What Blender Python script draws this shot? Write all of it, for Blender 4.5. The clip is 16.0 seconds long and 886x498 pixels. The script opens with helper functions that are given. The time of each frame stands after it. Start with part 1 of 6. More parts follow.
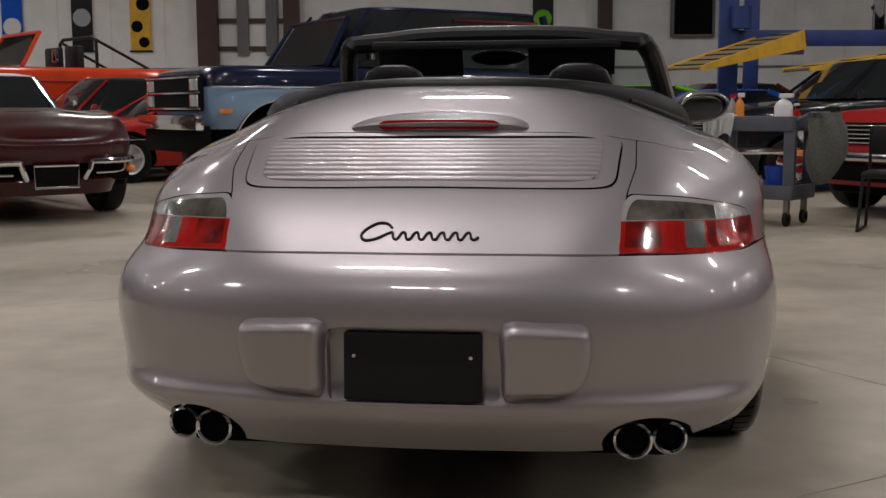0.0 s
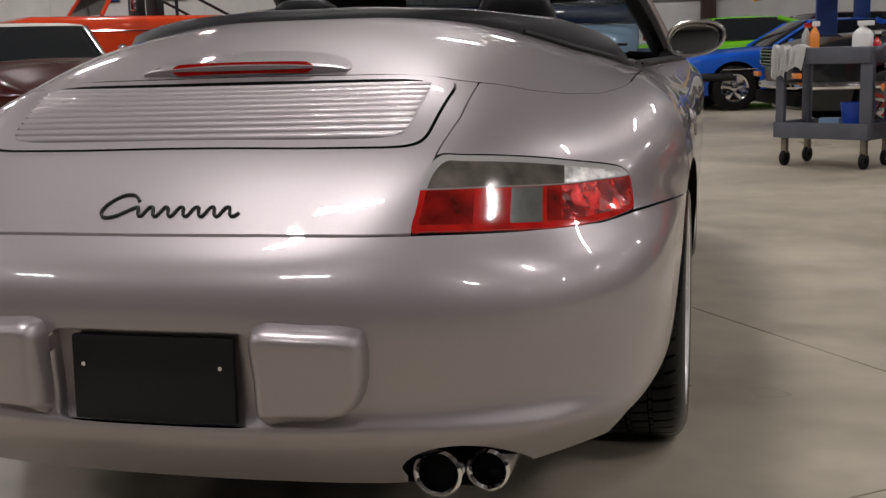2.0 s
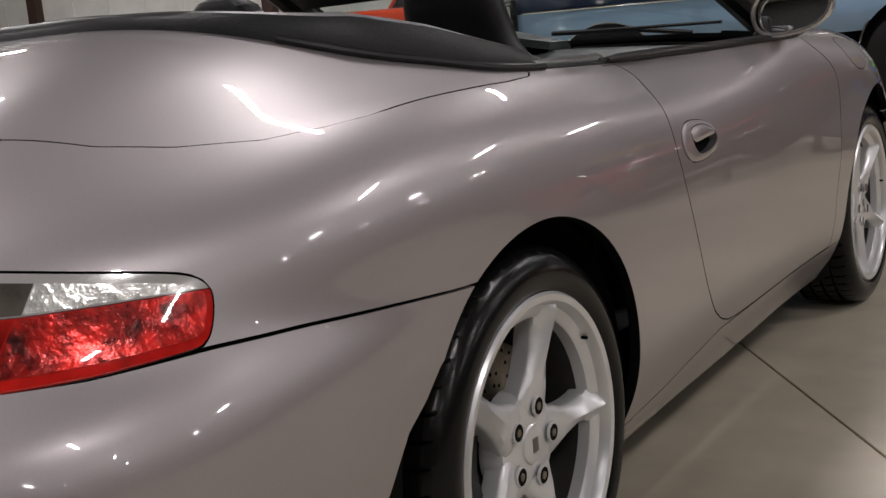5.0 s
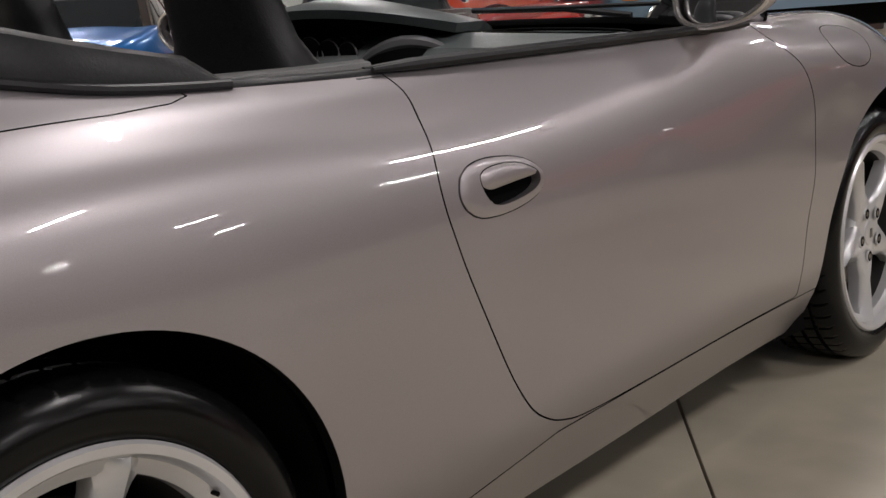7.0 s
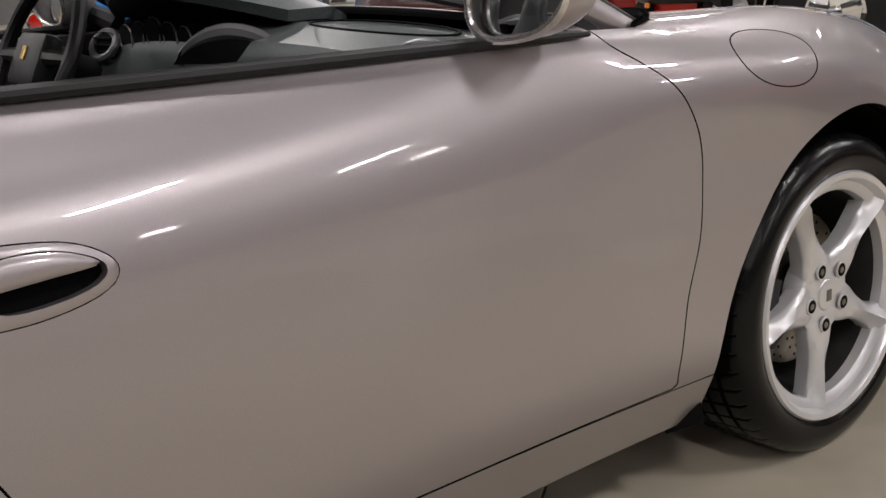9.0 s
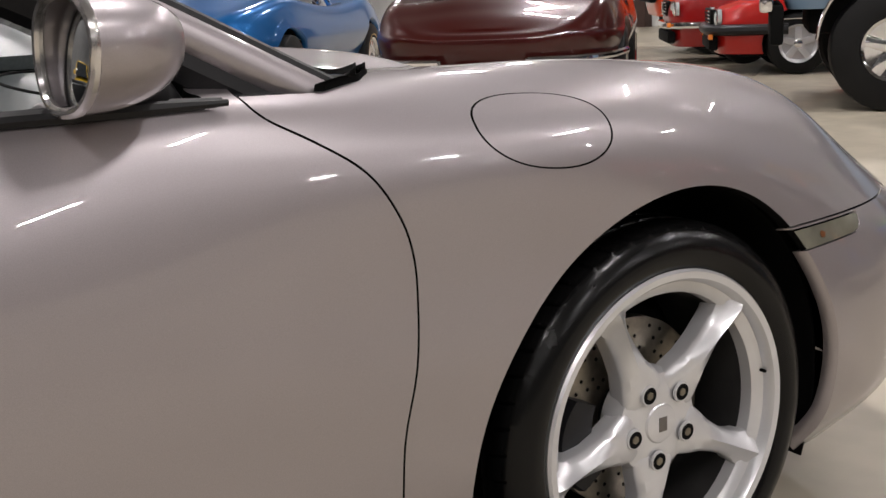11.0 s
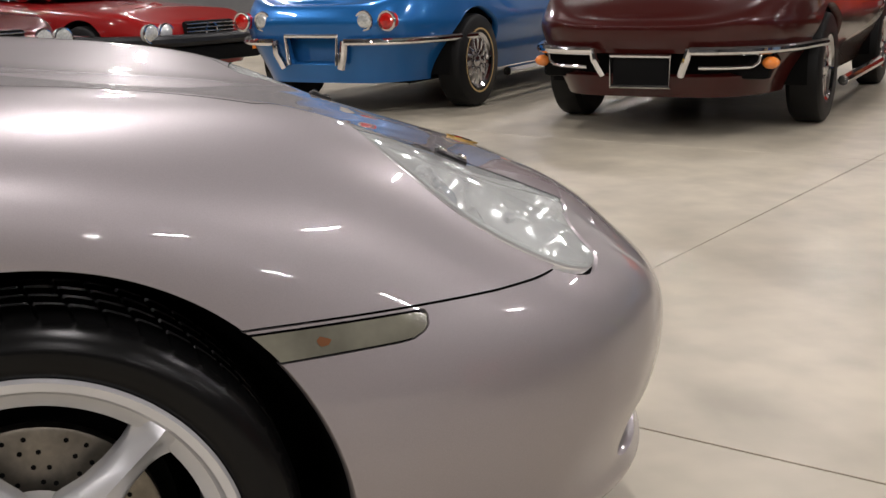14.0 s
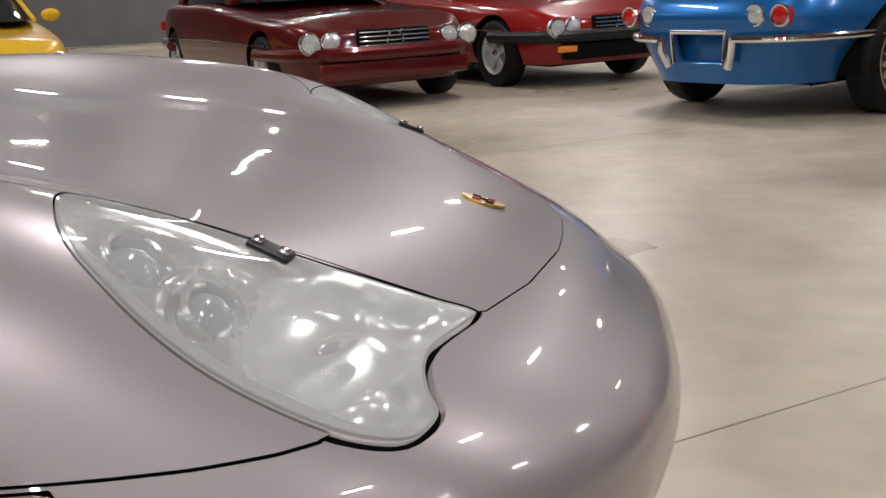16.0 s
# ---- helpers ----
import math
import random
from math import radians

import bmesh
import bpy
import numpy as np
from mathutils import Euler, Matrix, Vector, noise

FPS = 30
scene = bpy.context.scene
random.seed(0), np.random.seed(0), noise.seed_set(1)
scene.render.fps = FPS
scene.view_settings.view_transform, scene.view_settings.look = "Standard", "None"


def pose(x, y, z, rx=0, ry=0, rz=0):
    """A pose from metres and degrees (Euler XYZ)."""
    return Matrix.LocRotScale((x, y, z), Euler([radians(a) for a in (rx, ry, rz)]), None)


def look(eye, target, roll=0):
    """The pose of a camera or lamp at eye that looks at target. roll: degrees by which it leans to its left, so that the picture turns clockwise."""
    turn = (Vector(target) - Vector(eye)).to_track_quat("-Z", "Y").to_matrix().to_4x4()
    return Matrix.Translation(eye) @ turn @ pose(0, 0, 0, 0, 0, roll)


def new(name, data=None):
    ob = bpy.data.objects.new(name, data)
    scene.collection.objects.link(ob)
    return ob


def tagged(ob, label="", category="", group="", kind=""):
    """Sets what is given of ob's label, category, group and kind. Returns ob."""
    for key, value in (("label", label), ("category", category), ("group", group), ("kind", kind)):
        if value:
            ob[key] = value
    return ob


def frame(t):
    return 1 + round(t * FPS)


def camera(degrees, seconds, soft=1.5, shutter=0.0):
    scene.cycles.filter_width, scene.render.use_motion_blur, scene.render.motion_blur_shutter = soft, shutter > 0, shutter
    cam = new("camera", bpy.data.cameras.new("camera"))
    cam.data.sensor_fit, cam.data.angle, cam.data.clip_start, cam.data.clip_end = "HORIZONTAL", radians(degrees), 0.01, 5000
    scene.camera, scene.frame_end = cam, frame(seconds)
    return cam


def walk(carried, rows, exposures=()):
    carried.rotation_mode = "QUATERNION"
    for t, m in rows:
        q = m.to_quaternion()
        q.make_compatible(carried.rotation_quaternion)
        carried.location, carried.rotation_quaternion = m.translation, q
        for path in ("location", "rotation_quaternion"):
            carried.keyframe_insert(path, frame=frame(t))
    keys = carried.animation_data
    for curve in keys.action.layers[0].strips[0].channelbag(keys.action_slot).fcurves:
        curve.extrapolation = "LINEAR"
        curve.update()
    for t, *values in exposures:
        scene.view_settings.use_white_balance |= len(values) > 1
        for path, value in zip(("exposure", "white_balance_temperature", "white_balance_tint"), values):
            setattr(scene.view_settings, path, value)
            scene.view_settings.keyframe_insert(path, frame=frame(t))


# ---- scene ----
# The world's origin lies on the floor under the silver car's rear axle; x to its right side, y to its nose.
cam = camera(43.0, 16.0)
PATH = [
    (0, (0.378, -3.433, 0.978), (0.12, -1.465, 0.73), -0.3),
    (0.5, (0.537, -3.281, 0.973), (0.288, -1.319, 0.675), -0.9),
    (1, (0.664, -3.108, 0.973), (0.383, -1.152, 0.659), -1.0),
    (1.5, (0.806, -2.932, 0.972), (0.394, -1.005, 0.63), -1.9),
    (2, (0.939, -2.761, 0.959), (0.464, -0.85, 0.613), -1.8),
    (2.5, (1.101, -2.572, 0.959), (0.553, -0.683, 0.6), -2.1),
    (3, (1.253, -2.371, 0.962), (0.561, -0.53, 0.604), -2.0),
    (3.5, (1.362, -2.144, 0.965), (0.555, -0.349, 0.609), -2.1),
    (6, (1.834, -1.013, 0.952), (0.623, 0.536, 0.587), -5.8),
    (6.5, (1.846, -0.761, 0.961), (0.61, 0.761, 0.569), -4.7),
    (7, (1.884, -0.54, 0.986), (0.585, 0.923, 0.569), -4.2),
    (7.5, (1.917, -0.32, 0.986), (0.538, 1.061, 0.55), -4.1),
    (8, (1.995, -0.111, 0.967), (0.544, 1.2, 0.548), -4.8),
    (8.5, (1.997, 0.13, 1.001), (0.527, 1.404, 0.54), -3.5),
    (9, (2.007, 0.378, 1.031), (0.508, 1.604, 0.532), -2.9),
    (11.5, (2.035, 1.317, 1.024), (0.407, 2.395, 0.592), -2.5),
    (12, (2.117, 1.528, 1.03), (0.476, 2.592, 0.612), -2.0),
    (12.5, (2.172, 1.767, 1.053), (0.463, 2.683, 0.565), -1.4),
    (13, (2.12, 2.005, 1.018), (0.378, 2.865, 0.546), -2.1),
    (13.5, (2.142, 2.248, 1.023), (0.34, 2.975, 0.55), -1.7),
    (14, (2.131, 2.483, 1.022), (0.273, 3.052, 0.549), -1.6),
    (14.5, (2.093, 2.706, 1.028), (0.188, 3.089, 0.555), -2.1),
    (15, (1.964, 2.932, 1.025), (0.028, 3.105, 0.555), -2.1),
    (15.5, (1.843, 3.153, 1.041), (-0.099, 3.12, 0.564), -1.5),
    (16, (1.659, 3.343, 1.025), (-0.269, 3.08, 0.564), -2.9),
]
walk(cam, [(t, look(eye, target, roll)) for t, eye, target, roll in PATH],
     exposures=[(0, -.80), (1, -.5), (2, -.42), (3.5, -.48), (6, -.40), (7.5, -.13), (9, .08), (12.5, .10), (14, -.02), (16, -.16)])

# ---- light: a big hall lit by rows of tube lamps under the ceiling ----
world = bpy.data.worlds.new("world")
world.use_nodes = True
world.node_tree.nodes["Background"].inputs[0].default_value = (.6, .62, .65, 1)
world.node_tree.nodes["Background"].inputs[1].default_value = .02
scene.world = world
scene.view_settings.exposure = 0.0
LAMP_POWER, LAMP_COLOUR = 165, (1, .945, .945)


# ---- materials ----
def material(name, colour, rough=.5, metal=0.0, coat=0.0, grain=0.0, grain_size=40.0, stain=0.0, stain_size=2.0, bump=0.0, bump_size=60.0, emit=None, power=0.0, placed="Object", **more):
    """A Principled surface with fine grain, broad stains and relief in object space."""
    m = bpy.data.materials.new(name)
    m.use_nodes = True
    nt = m.node_tree
    b = nt.nodes["Principled BSDF"]
    b.inputs["Base Color"].default_value = (*colour, 1)
    b.inputs["Roughness"].default_value = rough
    b.inputs["Metallic"].default_value = metal
    b.inputs["Coat Weight"].default_value = coat
    b.inputs["Coat Roughness"].default_value = .03
    for key, value in more.items():
        b.inputs[key.replace("_", " ")].default_value = value
    if emit:
        b.inputs["Emission Color"].default_value = (*emit, 1)
        b.inputs["Emission Strength"].default_value = power
    co = nt.nodes.new("ShaderNodeNewGeometry" if placed == "Position" else "ShaderNodeTexCoord")

    def noise_at(scale, detail):
        n = nt.nodes.new("ShaderNodeTexNoise")
        n.inputs["Scale"].default_value, n.inputs["Detail"].default_value = scale, detail
        nt.links.new(co.outputs[placed], n.inputs["Vector"])
        return n

    link = None
    for amount, scale, detail in ((grain, grain_size, 2), (stain, stain_size, 5)):
        if amount:
            n = noise_at(scale, detail)
            r = nt.nodes.new("ShaderNodeMapRange")
            r.inputs["From Min"].default_value, r.inputs["From Max"].default_value = .3, .7
            r.inputs["To Min"].default_value, r.inputs["To Max"].default_value = 1 - amount, 1 + amount
            nt.links.new(n.outputs["Fac"], r.inputs["Value"])
            mul = nt.nodes.new("ShaderNodeVectorMath")
            mul.operation = "SCALE"
            if link:
                nt.links.new(link, mul.inputs[0])
            else:
                mul.inputs[0].default_value = colour
            nt.links.new(r.outputs["Result"], mul.inputs["Scale"])
            link = mul.outputs["Vector"]
    if link:
        nt.links.new(link, b.inputs["Base Color"])
    if bump:
        n = noise_at(bump_size, 3)
        k = nt.nodes.new("ShaderNodeBump")
        k.inputs["Strength"].default_value, k.inputs["Distance"].default_value = min(bump, 1), .002 * max(bump, 1)
        nt.links.new(n.outputs["Fac"], k.inputs["Height"])
        nt.links.new(k.outputs["Normal"], b.inputs["Normal"])
    return m


PAINT = material("silver_paint", (.376, .344, .354), .58, .90, 1.0, Coat_IOR=1.6, grain=.05, grain_size=900, Coat_Roughness=.015)
BLACK = material("black_trim", (.010, .010, .011), .45, Specular_IOR_Level=.3, grain=.2, grain_size=200)
# Shade put into a colour: seams, openings, wheel backs and the underside.
SHADE_BLACK = material("shade_black", (.003, .003, .003), .9, Specular_IOR_Level=.05)
RUBBER = material("tyre_rubber", (.0045, .0045, .0045), .21, Specular_IOR_Level=.2, stain=.3, stain_size=8, bump=.05, bump_size=150)
ALLOY = material("silver_alloy", (.62, .62, .63), .32, .5, .6, stain=.06, stain_size=9)
STEEL = material("disc_steel", (.25, .225, .185), .4, 1.0, stain=.3, stain_size=14, grain=.1, grain_size=90)
CHROME = material("chrome", (.8, .8, .82), .08, 1.0)
# The strong mottling paints the bright spots that glow inside the red lens.
RED_CORE = material("red_reflector", (.36, .010, .007), .22, .5, 1.0, stain=.92, stain_size=26, grain=.5, grain_size=70, bump=1.0, bump_size=45)
RED_LENS = material("red_lens", (.42, .008, .006), .10, coat=1.0, grain=.25, grain_size=25)
MARKER = material("marker_lens", (.17, .165, .13), .15, .1, 1.0, stain=.3, stain_size=14)
SMOKE_LENS = material("smoked_lens", (.11, .100, .086), .12, .2, coat=1.0, stain=.85, stain_size=11)
CLEAR_LENS = material("clear_lens", (.72, .72, .70), .18, .4, coat=1.0, grain=.3, grain_size=60, bump=.6, bump_size=90)
FLOOR = material("sealed_concrete", (.475, .426, .333), .28, Specular_IOR_Level=.32, grain=.10, grain_size=5, stain=.34, stain_size=.45, bump=.05, placed="Position")
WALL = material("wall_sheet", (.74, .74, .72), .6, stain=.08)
# For walls out of view: near-black, so paint and mirrors reflect a dim hall.
UNSEEN_WALL = material("unseen_dim_wall", (.04, .039, .04), .7, stain=.15)


def scuffed(m):
    """Adds drawn-out scuffs and dull patches to a floor."""
    nt = m.node_tree
    b = nt.nodes["Principled BSDF"]
    source = b.inputs["Base Color"].links[0].from_socket
    place_ = nt.nodes.new("ShaderNodeNewGeometry")
    for scale, turn, low, high, dim in (((1.0, 2.6, 1), .5, .44, .80, .78), ((2.4, .9, 1), -.9, .46, .84, .80), ((.5, .5, 1), 0, .36, .68, .76)):
        mp, n, r, mul = (nt.nodes.new("ShaderNode" + k) for k in ("Mapping", "TexNoise", "MapRange", "VectorMath"))
        mp.inputs["Scale"].default_value, mp.inputs["Rotation"].default_value = scale, (0, 0, turn)
        n.inputs["Scale"].default_value, n.inputs["Detail"].default_value = .9, 5
        r.inputs["From Min"].default_value, r.inputs["From Max"].default_value = low, high
        r.inputs["To Min"].default_value, r.inputs["To Max"].default_value = 1, dim
        mul.operation = "SCALE"
        nt.links.new(place_.outputs["Position"], mp.inputs["Vector"])
        nt.links.new(mp.outputs["Vector"], n.inputs["Vector"])
        nt.links.new(n.outputs["Fac"], r.inputs["Value"])
        nt.links.new(source, mul.inputs[0])
        nt.links.new(r.outputs["Result"], mul.inputs["Scale"])
        source = mul.outputs["Vector"]
        rough = nt.nodes.new("ShaderNodeMapRange")
        nt.links.new(r.outputs["Result"], rough.inputs["Value"])
        rough.inputs["From Min"].default_value, rough.inputs["From Max"].default_value = dim, 1
        rough.inputs["To Min"].default_value, rough.inputs["To Max"].default_value = .5, .27
        nt.links.new(rough.outputs["Result"], b.inputs["Roughness"])
    nt.links.new(source, b.inputs["Base Color"])


scuffed(FLOOR)


def flaked(m, rough, share):
    """Adds the flakes that lie flatter in the lacquer: a second, tighter lobe under the same coat."""
    nt = m.node_tree
    a = nt.nodes["Principled BSDF"]
    b, mix, out = nt.nodes.new("ShaderNodeBsdfPrincipled"), nt.nodes.new("ShaderNodeMixShader"), nt.nodes["Material Output"]
    for key in ("Base Color", "Metallic", "Coat Weight", "Coat Roughness", "Coat IOR"):
        b.inputs[key].default_value = a.inputs[key].default_value
    nt.links.new(a.inputs["Base Color"].links[0].from_socket, b.inputs["Base Color"])
    b.inputs["Roughness"].default_value, mix.inputs[0].default_value = rough, share
    nt.links.new(a.outputs[0], mix.inputs[1])
    nt.links.new(b.outputs[0], mix.inputs[2])
    nt.links.new(mix.outputs[0], out.inputs["Surface"])


flaked(PAINT, .36, .40)
# Its broad mottling paints a glow within the lens, not stains.
RED_DEEP = material("deep_red_lens", (.27, .007, .005), .10, coat=1.0, stain=.85, stain_size=9)
PALE_LENS = material("pale_border", (.36, .35, .345), .15, coat=1.0)
AMBER = material("amber_plastic", (.16, .06, .02), .3, coat=.5)
GREY_LENS = material("grey_reflector", (.085, .088, .082), .25, coat=1.0, stain=.2, stain_size=20)
BOWL = material("lamp_bowl", (.92, .93, .92), .22, .65, .5, stain=.08, stain_size=14, bump=.15, bump_size=20)
RIBBED = material("ribbed_lens", (.80, .82, .81), .2, .4, 1.0, grain=.06, grain_size=300, bump=.5, bump_size=250)
DISH = material("reflector_chrome", (.88, .89, .90), .12, .85, bump=.3, bump_size=40)
PROJECTOR = material("projector_glass", (.35, .38, .42), .08, .3, 1.0)
MATT = material("matt_black", (.008, .008, .009), .5, Specular_IOR_Level=.3, grain=.2, grain_size=400)
# Flat black for black parts, and for shade in holes, wells and undersides.
BLACK_AND_SHADE = material("black_and_shade", (.004, .004, .004), .8, Specular_IOR_Level=.1)
COWL = material("glossy_cowl", (.10, .10, .105), .18, .3, .6)
GOLD = material("gold_enamel", (.55, .36, .10), .3, .8, .5, stain=.5, stain_size=60)
DULL = material("dull_metal", (.18, .17, .16), .4, .8)
LINER = material("well_liner", (.004, .004, .004), .9, Specular_IOR_Level=.1)
# Brake dust, darkened further by the shade behind the spokes.
BARREL = material("dusty_shaded_barrel", (.035, .034, .033), .5, .5, stain=.3, stain_size=12)
LEATHER = material("black_leather", (.008, .008, .009), .42, Specular_IOR_Level=.3, grain=.2, grain_size=120, bump=.25, bump_size=260)


def clear_cover():
    """Clear plastic with a little haze: see-through, with gloss by Fresnel."""
    m = bpy.data.materials.new("clear_cover")
    m.use_nodes = True
    nt = m.node_tree
    nt.nodes.clear()
    out, through_, gloss, haze = (nt.nodes.new("ShaderNode" + k) for k in ("OutputMaterial", "BsdfTransparent", "BsdfGlossy", "BsdfDiffuse"))
    through_.inputs[0].default_value = (.93, .95, .94, 1)
    haze.inputs[0].default_value = (.93, .94, .92, 1)
    gloss.inputs["Roughness"].default_value = .03
    fr, a, b = nt.nodes.new("ShaderNodeFresnel"), nt.nodes.new("ShaderNodeMixShader"), nt.nodes.new("ShaderNodeMixShader")
    fr.inputs[0].default_value = 1.5
    a.inputs[0].default_value = .24
    nt.links.new(through_.outputs[0], a.inputs[1])
    nt.links.new(haze.outputs[0], a.inputs[2])
    nt.links.new(fr.outputs[0], b.inputs[0])
    nt.links.new(a.outputs[0], b.inputs[1])
    nt.links.new(gloss.outputs[0], b.inputs[2])
    nt.links.new(b.outputs[0], out.inputs[0])
    return m


def window_glass(tint):
    m = bpy.data.materials.new("window_glass")
    m.use_nodes = True
    nt = m.node_tree
    nt.nodes.clear()
    out, clear, gloss = (nt.nodes.new("ShaderNode" + k) for k in ("OutputMaterial", "BsdfTransparent", "BsdfGlossy"))
    clear.inputs[0].default_value = (*tint, 1)
    gloss.inputs["Roughness"].default_value = .02
    fr, mix = nt.nodes.new("ShaderNodeFresnel"), nt.nodes.new("ShaderNodeMixShader")
    fr.inputs[0].default_value = 1.5
    nt.links.new(fr.outputs[0], mix.inputs[0])
    nt.links.new(clear.outputs[0], mix.inputs[1])
    nt.links.new(gloss.outputs[0], mix.inputs[2])
    nt.links.new(mix.outputs[0], out.inputs[0])
    return m


COVER = clear_cover()
GLASS = window_glass((.78, .84, .82))
CHROME_TRIM = material("satin_rim", (.66, .64, .63), .2, .9)
MIRROR = material("mirror_glass", (.75, .77, .78), .02, 1.0)
SATIN = material("satin_grey", (.16, .16, .165), .35, .5)
QUARTER = material("satin_trim", (.13, .13, .128), .3, .3, grain=.1, grain_size=200)
DASH = material("dash_skin", (.070, .082, .082), .32, Specular_IOR_Level=.5, grain=.15, grain_size=200, bump=.2, bump_size=300)
CEILING = material("ceiling_sheet", (.16, .16, .165), .8, stain=.06)
GIRT = material("grey_steel", (.14, .14, .14), .6, stain=.1)
RUST = material("primer_brown_steel", (.05, .025, .018), .6, stain=.15)


# ---- mesh tools ----
def part(name, bm, mat, parent=None, label="", smooth=True):
    me = bpy.data.meshes.new(name)
    bm.to_mesh(me)
    bm.free()
    me.materials.append(mat)
    if smooth:
        me.shade_smooth()
        me.set_sharp_from_angle(angle=radians(35))
    ob = new(name, me)
    ob.parent = parent
    return tagged(ob, label)


def box(bm, size, at, bevel=0.0, m=None):
    """Adds a box with rounded edges."""
    r = bmesh.ops.create_cube(bm, size=1, matrix=(m or Matrix()) @ Matrix.Translation(at) @ Matrix.Diagonal((*size, 1)))
    if bevel:
        es = list({e for v in r["verts"] for e in v.link_edges})
        bmesh.ops.bevel(bm, geom=es, offset=bevel, segments=2, affect="EDGES", profile=.6)


def rod(bm, a, b, r1, r2=None, n=12, caps=True):
    a, b = Vector(a), Vector(b)
    q = (b - a).to_track_quat("Z", "Y").to_matrix().to_4x4()
    bmesh.ops.create_cone(bm, cap_ends=caps, segments=n, radius1=r1, radius2=r1 if r2 is None else r2, depth=(b - a).length,
                          matrix=Matrix.Translation((a + b) / 2) @ q)


def tube(bm, pts, r, n=8, closed=False):
    """A round bar along points, its rings carried along without twist."""
    pts = [Vector(p) for p in pts]
    rings = []
    k = len(pts)
    side = None
    for i, p in enumerate(pts):
        d = (pts[(i + 1) % k] - pts[i - 1] if closed else pts[min(i + 1, k - 1)] - pts[max(i - 1, 0)]).normalized()
        if side is None:
            side = d.orthogonal()
        side = (side - d * side.dot(d)).normalized()
        other = d.cross(side)
        rr = r[i] if isinstance(r, (list, tuple)) else r
        rings.append([bm.verts.new(p + side * (rr * math.cos(2 * math.pi * j / n)) + other * (rr * math.sin(2 * math.pi * j / n))) for j in range(n)])
    turn = 0
    if closed:
        turn = min(range(n), key=lambda q: (rings[0][q].co - rings[-1][0].co).length)
    for i in range(k if closed else k - 1):
        a, b = rings[i], rings[(i + 1) % k]
        o = turn if i == k - 1 else 0
        for j in range(n):
            bm.faces.new((a[j], a[(j + 1) % n], b[(j + 1 + o) % n], b[(j + o) % n]))
    if not closed:
        bm.faces.new(rings[0][::-1])
        bm.faces.new(rings[-1])


def lathe(bm, profile, n=48, m=None, closed=False):
    """Turns (radius, along x) points round the x axis."""
    m = m or Matrix()
    rings = []
    for r, x in profile:
        rings.append([bm.verts.new(m @ Vector((x, r * math.sin(2 * math.pi * j / n), r * math.cos(2 * math.pi * j / n)))) for j in range(n)])
    k = len(rings)
    for i in range(k if closed else k - 1):
        a, b = rings[i], rings[(i + 1) % k]
        for j in range(n):
            bm.faces.new((a[j], b[j], b[(j + 1) % n], a[(j + 1) % n]))


def smooth_loop(pts, n=6):
    """A closed curve through points in the plane."""
    p = np.array(pts, float)
    out = []
    for i in range(len(p)):
        a, b, c, d = p[i - 1], p[i], p[(i + 1) % len(p)], p[(i + 2) % len(p)]
        for j in range(n):
            t = j / n
            out.append(.5 * (2 * b + (c - a) * t + (2 * a - 5 * b + 4 * c - d) * t * t + (3 * b - a - 3 * c + d) * t ** 3))
    return np.array(out)


def inside(q, loop):
    """Distance to a closed curve, positive inside it."""
    out = np.empty(len(q))
    a, b = loop, np.roll(loop, -1, axis=0)
    d = b - a
    for k in range(0, len(q), 4000):
        s = q[k:k + 4000, None] - a
        t = np.clip((s * d).sum(2) / (d * d).sum(1), 0, 1)
        dist = np.sqrt(((s - t[..., None] * d) ** 2).sum(2)).min(1)
        y = q[k:k + 4000, 1, None]
        cross = (a[:, 1] > y) != (b[:, 1] > y)
        xs = a[:, 0] + (y - a[:, 1]) / np.where(d[:, 1] == 0, 1e-9, d[:, 1]) * d[:, 0]
        odd = (cross & (q[k:k + 4000, 0, None] < xs)).sum(1) % 2 == 1
        out[k:k + 4000] = np.where(odd, dist, -dist)
    return out


